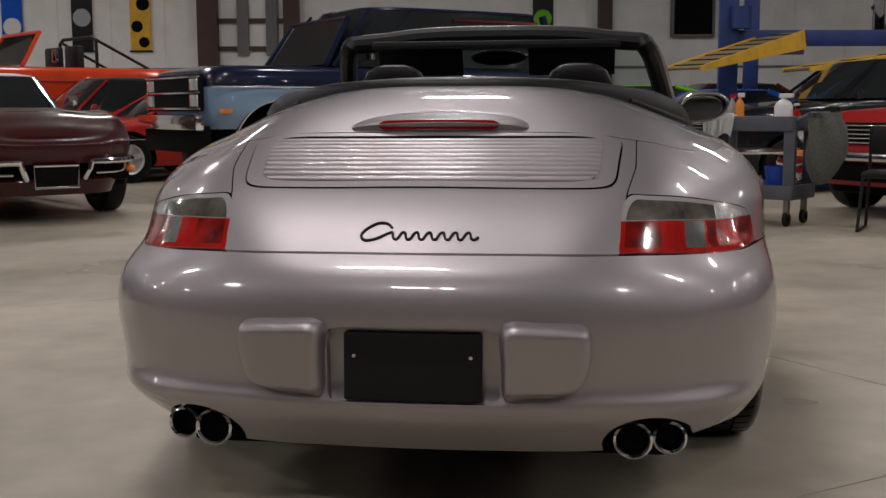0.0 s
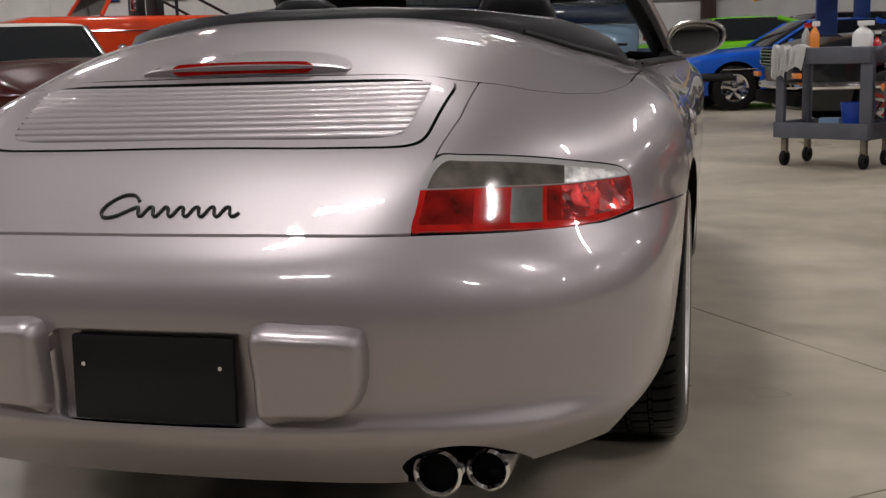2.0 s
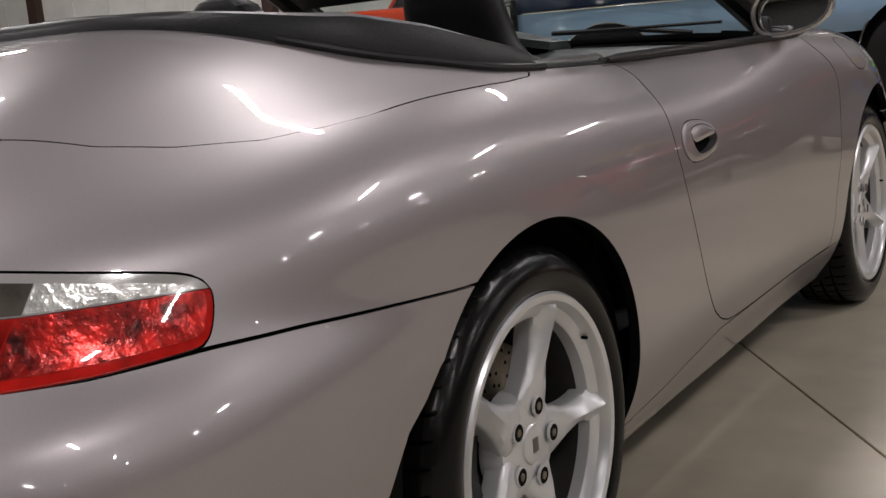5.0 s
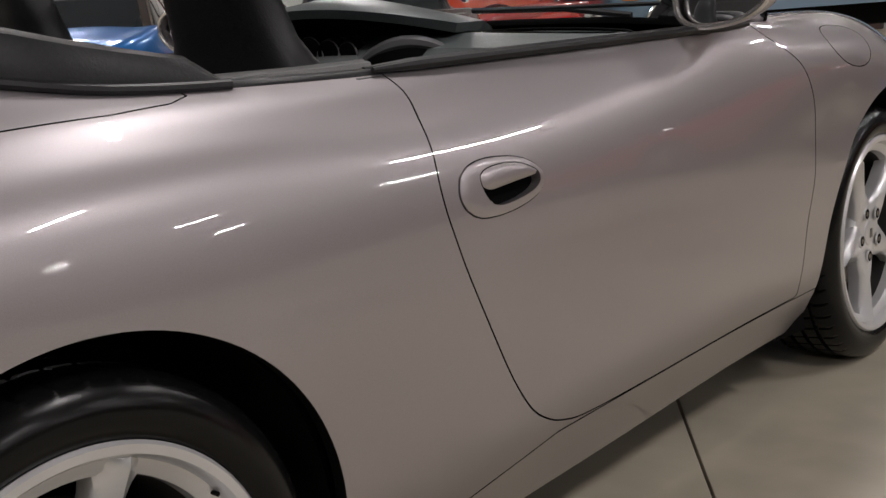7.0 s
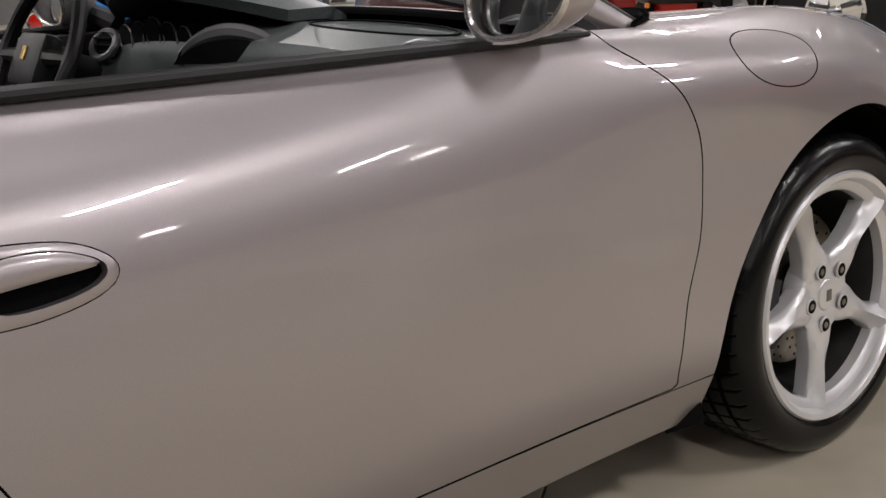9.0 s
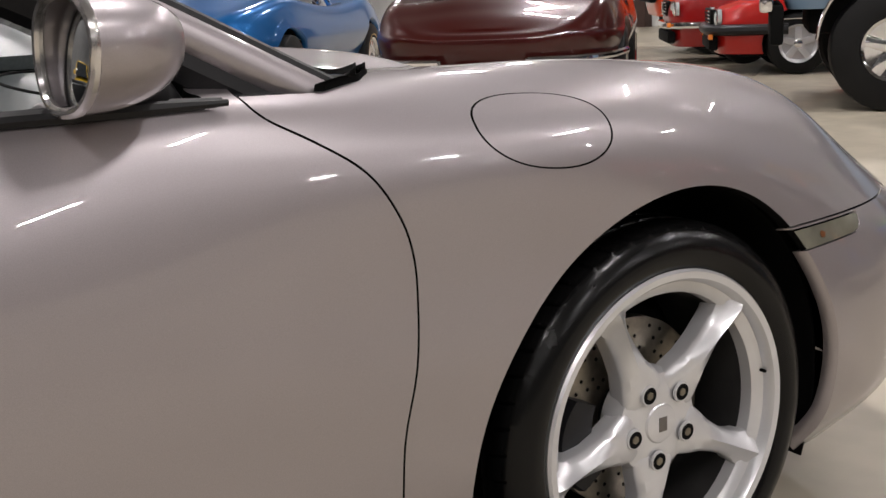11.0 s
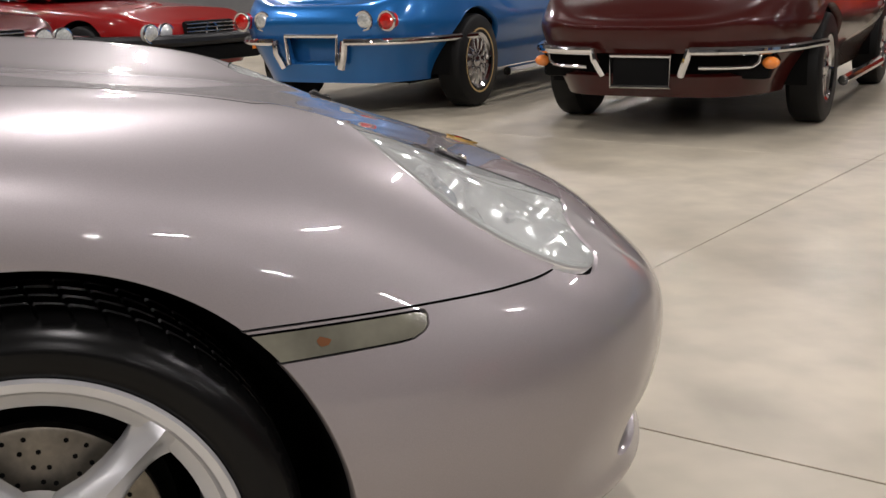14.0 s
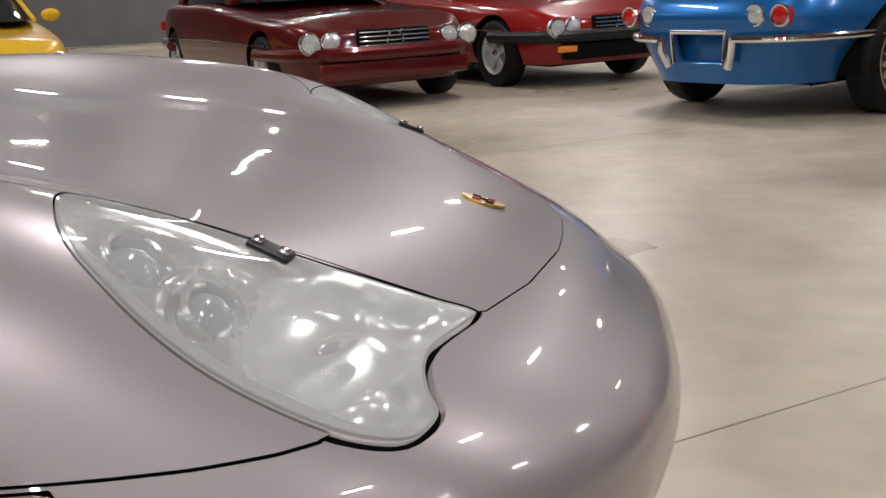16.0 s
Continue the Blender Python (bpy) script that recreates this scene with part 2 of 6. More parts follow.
class Skin:
    """A smooth skin as a fine grid, from which panels are cut along seams."""

    def __init__(self, grid):
        nv, nu = grid.shape[:2]
        du, dv = np.gradient(grid, axis=1), np.gradient(grid, axis=0)
        n = np.cross(du, dv)
        n /= np.maximum(np.linalg.norm(n, axis=2), 1e-9)[..., None]
        if n[nv // 2, nu // 2, 0] < 0:
            n = -n
        n[:, 0, 0] = n[:, -1, 0] = 0
        self.p = np.concatenate((grid, n), axis=2).reshape(-1, 6)
        i = np.arange(nv * nu).reshape(nv, nu)
        self.q = np.stack((i[:-1, :-1], i[:-1, 1:], i[1:, 1:], i[1:, :-1]), axis=2).reshape(-1, 4)

    def cut(self, fields):
        """The piece where every field is positive: its points and polygons."""
        keep = np.ones(len(self.q), bool)
        for g in fields:
            keep &= g(self.p)[self.q].max(axis=1) >= 0
        used, flat = np.unique(self.q[keep], return_inverse=True)
        pts = [tuple(r) for r in self.p[used]]
        faces = [tuple(f) for f in flat.reshape(-1, 4)]
        for g in fields:
            f = g(np.array(pts).reshape(-1, 6))
            done, out = {}, []
            for face in faces:
                v = [f[i] for i in face]
                if min(v) >= 0:
                    out.append(face)
                    continue
                if max(v) < 0:
                    continue
                poly = []
                for k, i in enumerate(face):
                    j = face[(k + 1) % len(face)]
                    if f[i] >= 0:
                        poly.append(i)
                    if (f[i] >= 0) != (f[j] >= 0):
                        key = (min(i, j), max(i, j))
                        if key not in done:
                            t = f[key[0]] / (f[key[0]] - f[key[1]])
                            a, b = pts[key[0]], pts[key[1]]
                            done[key] = len(pts)
                            pts.append(tuple(x + (y - x) * t for x, y in zip(a, b)))
                        poly.append(done[key])
                if len(poly) > 2:
                    out.append(tuple(poly))
            faces = out
        return np.array(pts).reshape(-1, 6), faces


def panel(name, skin, fields, mat, parent, sides=(1,), lift=0.0, rim=.014, label="", shape=None, edge=None):
    """A panel cut from the skin with edges turned in, on the right (1), the left (-1) or both."""
    p, faces = skin.cut(fields)
    n = p[:, 3:] / np.maximum(np.linalg.norm(p[:, 3:], axis=1), 1e-9)[:, None]
    v = p[:, :3] + n * lift
    if shape:
        v, n = shape(v, n)
    use = {}
    for f in faces:
        for i, j in zip(f, f[1:] + f[:1]):
            use[(min(i, j), max(i, j))] = use.get((min(i, j), max(i, j)), 0) + 1
    verts, norms, polys, dark = [], [], [], []
    for side in sides:
        flip = np.array((side, 1, 1))
        base = len(verts)
        verts += list(v * flip)
        norms += list(n * flip)
        for f in faces:
            g = f if side > 0 else f[::-1]
            polys.append(tuple(base + i for i in g))
            if rim:
                for i, j in zip(f, f[1:] + f[:1]):
                    if use[(min(i, j), max(i, j))] == 1 and max(abs(v[i][0]), abs(v[j][0])) > 1e-4:
                        e = np.cross(v[j] - v[i], n[i])
                        e /= max(np.linalg.norm(e), 1e-9)
                        soft = (n[i] + e) * .7
                        k = len(verts)
                        for w, m in ((v[i], soft), (v[j], soft), (v[j] - n[j] * rim, e), (v[i] - n[i] * rim, e)):
                            verts.append(w * flip)
                            norms.append(m * flip)
                        dark.append(len(polys))
                        polys.append((k + 1, k, k + 3, k + 2) if side > 0 else (k, k + 1, k + 2, k + 3))
    me = bpy.data.meshes.new(name)
    me.from_pydata([tuple(w) for w in verts], [], polys)
    me.materials.append(mat)
    # Turned-in edges default to near-black, the shade inside a seam.
    me.materials.append(SHADE_BLACK if edge is None else edge)
    for i in dark:
        me.polygons[i].material_index = 1
    me.shade_smooth()
    me.normals_split_custom_set_from_vertices([tuple(w) for w in norms])
    ob = new(name, me)
    ob.parent = parent
    return tagged(ob, label)


LINES = {
    "bottom": [(0, -.985, .212), (.25, -.975, .212), (.47, -.94, .216), (.625, -.85, .232), (.750, -.67, .232), (.795, -.337, .192),
        (.79, .01, .176), (.77, .385, .151), (.755, .753, .143), (.755, 1.251, .151), (.755, 1.62, .16), (.765, 2, .165),
        (.79, 2.35, .17), (.785, 2.683, .175), (.73, 2.945, .175), (.585, 3.136, .175), (.37, 3.234, .175), (.18, 3.27, .175), (0, 3.28, .175)],
    "lip": [(0, -1.092, .330), (.25, -1.080, .330), (.47, -1.038, .330), (.674, -.938, .328), (.795, -.706, .318), (.838, -.332, .284),
        (.848, .014, .256), (.82, .388, .221), (.8, .755, .213), (.795, 1.252, .221), (.795, 1.62, .23), (.81, 2, .235),
        (.84, 2.35, .245), (.835, 2.685, .25), (.78, 2.985, .24), (.63, 3.235, .24), (.40, 3.37, .24), (.195, 3.42, .24), (0, 3.43, .24)],
    "low": [(0, -1.082, .366), (.25, -1.072, .366), (.478, -1.028, .367), (.674, -.924, .366), (.803, -.70, .357), (.849, -.329, .328),
        (.864, .016, .306), (.848, .39, .286), (.835, .756, .278), (.83, 1.252, .286), (.83, 1.62, .295), (.838, 2, .295),
        (.855, 2.35, .306), (.848, 2.686, .3), (.79, 2.987, .284), (.635, 3.226, .275), (.405, 3.354, .273), (.2, 3.403, .272), (0, 3.415, .272)],
    "mid": [(0, -1.088, .509), (.25, -1.078, .509), (.485, -1.038, .506), (.685, -.93, .5), (.820, -.7, .485), (.859, -.32, .467),
        (.878, .024, .451), (.872, .395, .431), (.864, .759, .423), (.86, 1.253, .431), (.858, 1.62, .44), (.862, 2, .445),
        (.872, 2.35, .446), (.86, 2.686, .434), (.8, 3.001, .408), (.65, 3.25, .39), (.42, 3.387, .375), (.205, 3.437, .373), (0, 3.448, .373)],
    "bumper_crest": [(0, -1.063, .613), (.25, -1.053, .613), (.475, -1.013, .61), (.672, -.903, .603), (.806, -.673, .594), (.858, -.312, .582),
        (.881, .031, .571), (.88, .399, .561), (.872, .762, .548), (.868, 1.254, .556), (.868, 1.62, .565), (.872, 2, .57),
        (.872, 2.35, .566), (.845, 2.687, .549), (.785, 2.993, .529), (.645, 3.248, .51), (.42, 3.397, .5), (.205, 3.45, .498), (0, 3.46, .497)],
    "seam": [(0, -1.01, .667), (.25, -1.003, .667), (.445, -.982, .665), (.635, -.859, .661), (.779, -.619, .652), (.853, -.288, .645),
        (.880, .035, .646), (.88, .401, .641), (.872, .764, .638), (.868, 1.255, .646), (.868, 1.62, .655), (.87, 2, .66),
        (.868, 2.35, .656), (.83, 2.685, .63), (.765, 2.954, .605), (.63, 3.202, .581), (.41, 3.336, .572), (.2, 3.39, .567), (0, 3.402, .562)],
    "waist": [(0, -.876, .787), (.25, -.873, .787), (.466, -.861, .786), (.615, -.771, .776), (.762, -.562, .753), (.846, -.25, .764),
        (.862, .06, .775), (.86, .406, .771), (.856, .767, .758), (.856, 1.256, .766), (.86, 1.62, .78), (.874, 2, .79),
        (.855, 2.35, .791), (.795, 2.663, .75), (.715, 2.893, .722), (.57, 3.09, .686), (.355, 3.23, .658), (.18, 3.28, .653), (0, 3.293, .651)],
    "shoulder": [(0, -.647, .912), (.25, -.645, .912), (.444, -.632, .907), (.573, -.564, .88), (.69, -.425, .858), (.772, -.183, .863),
        (.795, .093, .862), (.8, .418, .852), (.8, .768, .838), (.82, 1.256, .846), (.84, 1.62, .857), (.83, 1.98, .872),
        (.769, 2.28, .894), (.703, 2.521, .882), (.615, 2.735, .855), (.485, 2.852, .800), (.3, 2.898, .781), (.15, 2.91, .777), (0, 2.92, .775)],
    "deck": [(0, -.415, .998), (.22, -.411, .995), (.42, -.376, .983), (.555, -.303, .948), (.655, -.21, .912), (.715, -.037, .901),
        (.74, .161, .896), (.75, .439, .885), (.762, .769, .873), (.79, 1.256, .879), (.823, 1.61, .888), (.789, 1.84, .908),
        (.707, 2.02, .92), (.617, 2.14, .911), (.517, 2.22, .887), (.385, 2.28, .868), (.26, 2.32, .862), (.13, 2.34, .862), (0, 2.345, .861)],
    "cockpit": [(0, -.212, 1.042), (.19, -.207, 1.04), (.37, -.163, 1.022), (.5, -.088, .989), (.59, .004, .956), (.655, .116, .933),
        (.69, .237, .914), (.7, .459, .903), (.722, .77, .898), (.765, 1.257, .904), (.8, 1.6, .913), (.765, 1.635, .92),
        (.69, 1.655, .93), (.605, 1.675, .938), (.505, 1.69, .944), (.39, 1.7, .949), (.26, 1.71, .952), (.13, 1.715, .954), (0, 1.716, .954)],
}


def spline(s, p, at):
    """Natural cubic through p (n, k) at the knots s, read at the places at."""
    n = len(s)
    h = np.diff(s)
    a = np.zeros((n, n))
    b = np.zeros((n, p.shape[1]))
    a[0, 0] = a[-1, -1] = 1
    for i in range(1, n - 1):
        a[i, i - 1:i + 2] = h[i - 1], 2 * (h[i - 1] + h[i]), h[i]
        b[i] = 6 * ((p[i + 1] - p[i]) / h[i] - (p[i] - p[i - 1]) / h[i - 1])
    m = np.linalg.solve(a, b)
    i = np.clip(np.searchsorted(s, at) - 1, 0, n - 2)
    w, l, r = h[i][:, None], (at - s[i])[:, None], (s[i + 1] - at)[:, None]
    return (m[i] * r ** 3 + m[i + 1] * l ** 3) / (6 * w) + (p[i] / w - m[i] * w / 6) * r + (p[i + 1] / w - m[i + 1] * w / 6) * l


def net_surface(lines, nu, nv, us=None, vs=None):
    """The smooth skin through the feature lines: an array (nv, nu, 3). us, vs: a stretch of stations and of lines."""
    net = np.array(list(lines), float)
    flip = np.array((-1, 1, 1))
    wide = np.concatenate((net[:, 3:0:-1] * flip, net, net[:, -2:-5:-1] * flip), axis=1)
    step = np.sqrt(np.linalg.norm(np.diff(wide, axis=1), axis=2)).mean(axis=0)
    s = np.concatenate(((0,), np.cumsum(step)))
    ends = np.interp(np.array(us or (0, net.shape[1] - 1)) + 3, np.arange(len(s)), s)
    at = np.linspace(ends[0], ends[1], nu)
    rows = np.array([spline(s, r, at) for r in wide])
    if not us or us[0] == 0:
        rows[:, 0, 0] = 0
    if not us:
        rows[:, -1, 0] = 0
    t = np.concatenate(((0,), np.cumsum(np.linalg.norm(np.diff(net, axis=0), axis=2).mean(axis=1) ** .7)))
    ends = np.interp(vs or (0, len(net) - 1), np.arange(len(t)), t)
    at = np.linspace(ends[0], ends[1], nv)
    return np.stack([spline(t, rows[:, i], at) for i in range(nu)], axis=1)


# ---- the silver convertible ----
GAP = .0016
SKIN = Skin(net_surface(LINES.values(), 360, 170))
car = tagged(new("sports_car"), "silver two-seat convertible with the roof down, parked on the concrete floor", "car")


def rear_seam(p):
    return np.interp(p[:, 1], (-1.1, -.98, -.92, -.74, -.61, -.48, -.2, 0), (.664, .6615, .657, .648, .650, .646, .628, .625)) - p[:, 2]


TAIL = smooth_loop([(-.541, .664), (-.51, .70), (-.46, .75), (-.402, .781), (-.35, .781), (-.25, .776), (-.13, .766), (0, .752), (.09, .742),
                    (.155, .732), (.185, .718), (.192, .70), (.185, .67), (.168, .653), (.12, .650), (0, .6475), (-.17, .650), (-.34, .6575), (-.50, .6628)], 4)
LAMP = smooth_loop([(.617, 1.985), (.585, 1.968), (.545, 1.966), (.512, 1.995), (.498, 2.08), (.493, 2.18), (.482, 2.30), (.466, 2.38), (.444, 2.48), (.424, 2.545), (.435, 2.556),
                    (.49, 2.538), (.533, 2.526), (.566, 2.532), (.592, 2.556), (.608, 2.583), (.632, 2.583), (.658, 2.562), (.680, 2.495), (.692, 2.396), (.696, 2.288), (.690, 2.18),
                    (.672, 2.075), (.650, 2.02)], 4)
DOOR = smooth_loop([(.675, .94), (.672, .91), (.66, .862), (.635, .822), (.617, .765), (.616, .72), (.628, .67), (.650, .61), (.692, .525), (.747, .428), (.80, .360), (.85, .325),
                    (.905, .303), (1.0, .288), (1.3, .283), (1.6, .283), (1.82, .283), (1.855, .286), (1.846, .32), (1.846, .45), (1.864, .55), (1.871, .64), (1.868, .70),
                    (1.85, .755), (1.81, .815), (1.75, .858), (1.70, .888), (1.682, .915), (1.68, .94), (1.3, .96), (.9, .96)], 4)
PAD = smooth_loop([(.196, .521), (.28, .525), (.36, .521), (.381, .508), (.386, .475), (.380, .42), (.357, .378), (.32, .361), (.25, .358), (.198, .358), (.192, .44)], 3)
HANDLE = smooth_loop([(.652, .735), (.667, .757), (.717, .769), (.80, .761), (.845, .740), (.856, .72), (.84, .702), (.80, .690), (.747, .684), (.69, .687), (.66, .703), (.651, .72)], 3)
CAVITY = smooth_loop([(.697, .735), (.705, .752), (.75, .757), (.80, .751), (.838, .733), (.836, .715), (.80, .703), (.742, .698), (.712, .707)], 3)


def tail_field(p):
    return np.where(p[:, 1] < -.4, inside(np.stack((p[:, 0] + p[:, 1], p[:, 2]), 1), TAIL), -1)


def lamp_field(p):
    return np.where(p[:, 1] > 2.6, inside(np.stack((p[:, 0], p[:, 1] - p[:, 2]), 1), LAMP), -1)


def door_field(p):
    return np.where(p[:, 0] > .5, inside(p[:, 1:3], DOOR), -1)


def lid_side(p):
    return np.interp(p[:, 2], (.66, .735, .79, .84, .90), (.444, .451, .463, .484, .490)) - p[:, 0]


def tonneau_field(p):
    """Positive on the lid over the folded roof."""
    edge = np.interp(p[:, 0], (0, .30, .452, .49, .58, .642, .70, .728, .743, .75), (-.628, -.630, -.638, -.625, -.558, -.485, -.385, -.293, -.213, -.12))
    front = np.where(p[:, 1] > -.25, np.interp(p[:, 1], (-.25, -.12, .02, .19, .28, .315), (.744, .745, .746, .744, .733, .715)) - p[:, 0], 1)
    return np.minimum(np.minimum(p[:, 1] - edge, np.minimum(front, .318 - p[:, 1])), p[:, 2] - .8)


def arch(yc, zc, r):
    return lambda p: np.where(p[:, 0] > .45, np.hypot(p[:, 1] - yc, np.minimum(p[:, 2] - zc, .6)) - r, 1)


ARCH_F = arch(2.357, .323, .400)
ROUND_R = arch(.03, .33, .355)


def ARCH_R(p):
    """The rear arch: round above, sweeping back below the bumper's corner."""
    edge = np.interp(p[:, 2], (.28, .306, .319, .337, .363, .397, .43, .466, .498, .536), (-.70, -.58, -.52, -.465, -.425, -.392, -.37, -.345, -.302, -.264))
    low = np.where(p[:, 0] > .45, (edge - p[:, 1]) * .7, 1)
    return np.where((p[:, 1] < .03) & (p[:, 2] < .536), np.where(p[:, 2] < .2, np.maximum(low, -.5 - p[:, 1]), low), ROUND_R(p))


def nose_field(p):
    """Positive on the front bumper."""
    zs = np.interp(p[:, 1], (2.4, 2.65, 2.86, 2.98, 3.05, 3.094), (.620, .617, .611, .607, .607, .610)) - p[:, 2]
    qb = np.interp(p[:, 0], (0, .1, .29, .415, .43, .65, .69), (2.652, 2.648, 2.612, 2.567, 2.55, 2.49, 2.48))
    return np.where(p[:, 1] < 2.3, -1, np.where(p[:, 0] > .687, zs, p[:, 1] - p[:, 2] - qb))


def hood_rear(x):
    return np.interp(x, (0, .3, .5, .6, .662, .72, .76, .785, .80), (2.03, 2.02, 1.995, 1.968, 1.937, 1.902, 1.867, 1.81, 1.77))


def hood_field(p):
    side = np.interp(p[:, 1], (1.70, 2.3, 2.685, 2.77, 2.81, 2.90, 3.0, 3.1, 3.2, 3.24), (.66, .665, .645, .575, .51, .495, .482, .460, .430, .41)) - p[:, 0]
    rear = p[:, 1] - hood_rear(p[:, 0])
    return np.where(p[:, 1] < 1.6, -1, np.minimum(side, rear))


def cowl_field(p):
    return np.where((p[:, 1] > 1.6) & (p[:, 2] > .8), np.minimum(hood_rear(p[:, 0]) - p[:, 1], .79 - p[:, 0]), -1)


def flap_field(p):
    a = (p[:, 1] - 2.100) / .115
    b = (p[:, 2] - p[:, 0] + .008 + .11 * (p[:, 1] - 2.103)) / .081
    return np.where(p[:, 0] > .6, (1 - (np.abs(a) ** 2.3 + np.abs(b) ** 2.3) ** (1 / 2.3)) * .1, -1)


def marker_field(p):
    y, z = p[:, 1], p[:, 2]
    top = np.interp(y, (2.6, 2.86), (.612, .605)) - z
    low = z - np.interp(y, (2.6, 2.69, 2.842, 2.857, 2.868), (.572, .572, .572, .576, .588))
    return np.where(p[:, 0] > .7, np.minimum(np.minimum(top, low), np.minimum(2.868 - y, y - 2.5)), -1)


def sill_field(p):
    return np.where(p[:, 0] > .5, np.minimum(np.minimum(p[:, 1] - .3, 2.1 - p[:, 1]), np.interp(p[:, 1], (.3, .6, .9, 2.0), (.215, .235, .283, .278)) - p[:, 2]), -1)


def grille_field(p):
    x, y = np.abs(p[:, 0]), p[:, 1]
    a = np.abs(y + .750) / .112
    b = x / np.interp(y, (-.87, -.64), (.432, .456))
    return np.where(y < -.5, np.minimum((1 - (a ** 8 + b ** 14) ** .125) * .11, .1), -1)


def intake_field(p):
    """The air openings low in the front bumper's corners."""
    a, b = np.abs(p[:, 0] - .50) / .155, np.abs(p[:, 2] - .318) / .050
    return np.where(p[:, 1] > 2.9, (1 - (a ** 4 + b ** 4) ** .25) * .05, -1)


def off(g, gap=GAP):
    return lambda p: -g(p) - gap


def on(g, gap=GAP):
    return lambda p: g(p) - gap




def pad_field(p):
    return np.where((p[:, 1] < -.9) & (p[:, 2] < .6), inside(np.stack((p[:, 0], p[:, 2]), 1), PAD), -1)


def plate_field(p):
    """The recess for the number plate between the pads."""
    a, b = np.abs(p[:, 0]) / .190, np.abs(p[:, 2] - .4275) / .083
    return np.where(p[:, 1] < -.9, (1 - (a ** 12 + b ** 12) ** (1 / 12)) * .1, -1)


def pipe_field(p):
    a, b = np.abs(p[:, 0] - .515) / .105, (p[:, 2] - .232) / .075
    return np.where(p[:, 1] < -.7, (1 - np.hypot(a, b)) * .08, -1)


def handle_field(p):
    return np.where((p[:, 0] > .5) & (p[:, 1] < 1), inside(p[:, 1:3], HANDLE), -1)


def cavity_field(p):
    return np.where((p[:, 0] > .5) & (p[:, 1] < 1), inside(p[:, 1:3], CAVITY), -1)


def split_field(p):
    """Positive on the upper, smoked half of a tail lamp."""
    return p[:, 2] - np.interp(p[:, 0] + p[:, 1], (-.55, -.32, -.09, .20), (.729, .726, .717, .7125))


def slanted(a, b):
    """Between two slanting cuts of a lamp."""
    def field(p):
        u = p[:, 0] + p[:, 1] - .7 * (p[:, 2] - .70)
        return np.minimum(u - a, b - u)
    return field


def dome(height, width):
    """Lifts a piece into a cushion that is steep at its edge."""
    def lifted(field):
        def shape(v, n):
            d = np.clip(field(np.concatenate((v, n), 1)) / width, 0, 1)
            return v + n * (height * np.sqrt(1 - (1 - d) ** 2))[:, None], n
        return shape
    return lifted


def regular(ob):
    """Drops the given normals of a lifted piece in favour of its own."""
    me = ob.data
    if "custom_normal" in me.attributes:
        me.attributes.remove(me.attributes["custom_normal"])
    me.shade_smooth()
    me.set_sharp_from_angle(angle=radians(50))
    return ob


def bowl_shape(v, n):
    """Sinks the lamp's back into three hollows parted by ridges, shallow at the edge."""
    x, q = np.abs(v[:, 0]), v[:, 1] - v[:, 2]
    depth = .012 + 0 * x
    for cx, cq, rx, rq, deep in ((.595, 2.10, .075, .085, .052), (.615, 2.235, .062, .060, .050), (.580, 2.39, .105, .125, .050), (.628, 2.505, .050, .060, .038), (.49, 2.46, .050, .075, .030)):
        u = np.clip(1 - ((x - cx) / rx) ** 2 - ((q - cq) / rq) ** 2, 0, 1)
        depth = np.maximum(depth, .012 + deep * np.sqrt(u) * np.minimum(1, u * 3))
    edge = np.clip(lamp_field(np.concatenate((v, n), 1)) / .016, 0, 1)
    return v - n * (depth * edge + .003)[:, None], n


TAIL_SKIN = Skin(net_surface(LINES.values(), 150, 120, (0, 4.6), (1, 6)))
SIDE_SKIN = Skin(net_surface(LINES.values(), 100, 60, (7, 9.3), (4.5, 7.3)))
LAMP_SKIN = Skin(net_surface(LINES.values(), 110, 110, (12.8, 16.6), (4.5, 8)))

behind = lambda p: -.02 - p[:, 1]
panel("rear_bumper", SKIN, [on(rear_seam, .0032), behind, ARCH_R, off(plate_field, 0), off(pipe_field, 0)], PAINT, car, (1, -1), rim=.034, edge=PAINT)
panel("plate_recess", SKIN, [on(plate_field, -.012)], PAINT, car, (1, -1), lift=-.032, rim=0)
panel("engine_lid", SKIN, [off(rear_seam), lambda p: -.3 - p[:, 1], on(lid_side), off(tonneau_field), off(grille_field, .0022)], PAINT, car, (1, -1), edge=PAINT)
panel("tonneau_lid", SKIN, [on(tonneau_field)], PAINT, car, (1, -1))
panel("hood", SKIN, [on(hood_field), off(nose_field), off(lamp_field, .002)], PAINT, car, (1, -1))
panel("front_bumper", SKIN, [on(nose_field), off(lamp_field, .009), ARCH_F, off(marker_field), off(intake_field, 0)], PAINT, car, (1, -1), rim=.03, edge=PAINT)
panel("cowl", SKIN, [on(cowl_field, .012)], COWL, car, (1, -1), lift=-.006, label="glossy dark cowl under the wipers")
# An added black shell behind the panels paints the shade in gaps and openings.
panel("gap_shade_shell", SKIN, [ARCH_R, ARCH_F, off(plate_field, .004), off(pipe_field, -.01), off(lamp_field, -.004), off(intake_field, .002)], SHADE_BLACK, car, (1, -1), lift=-.013, rim=0)
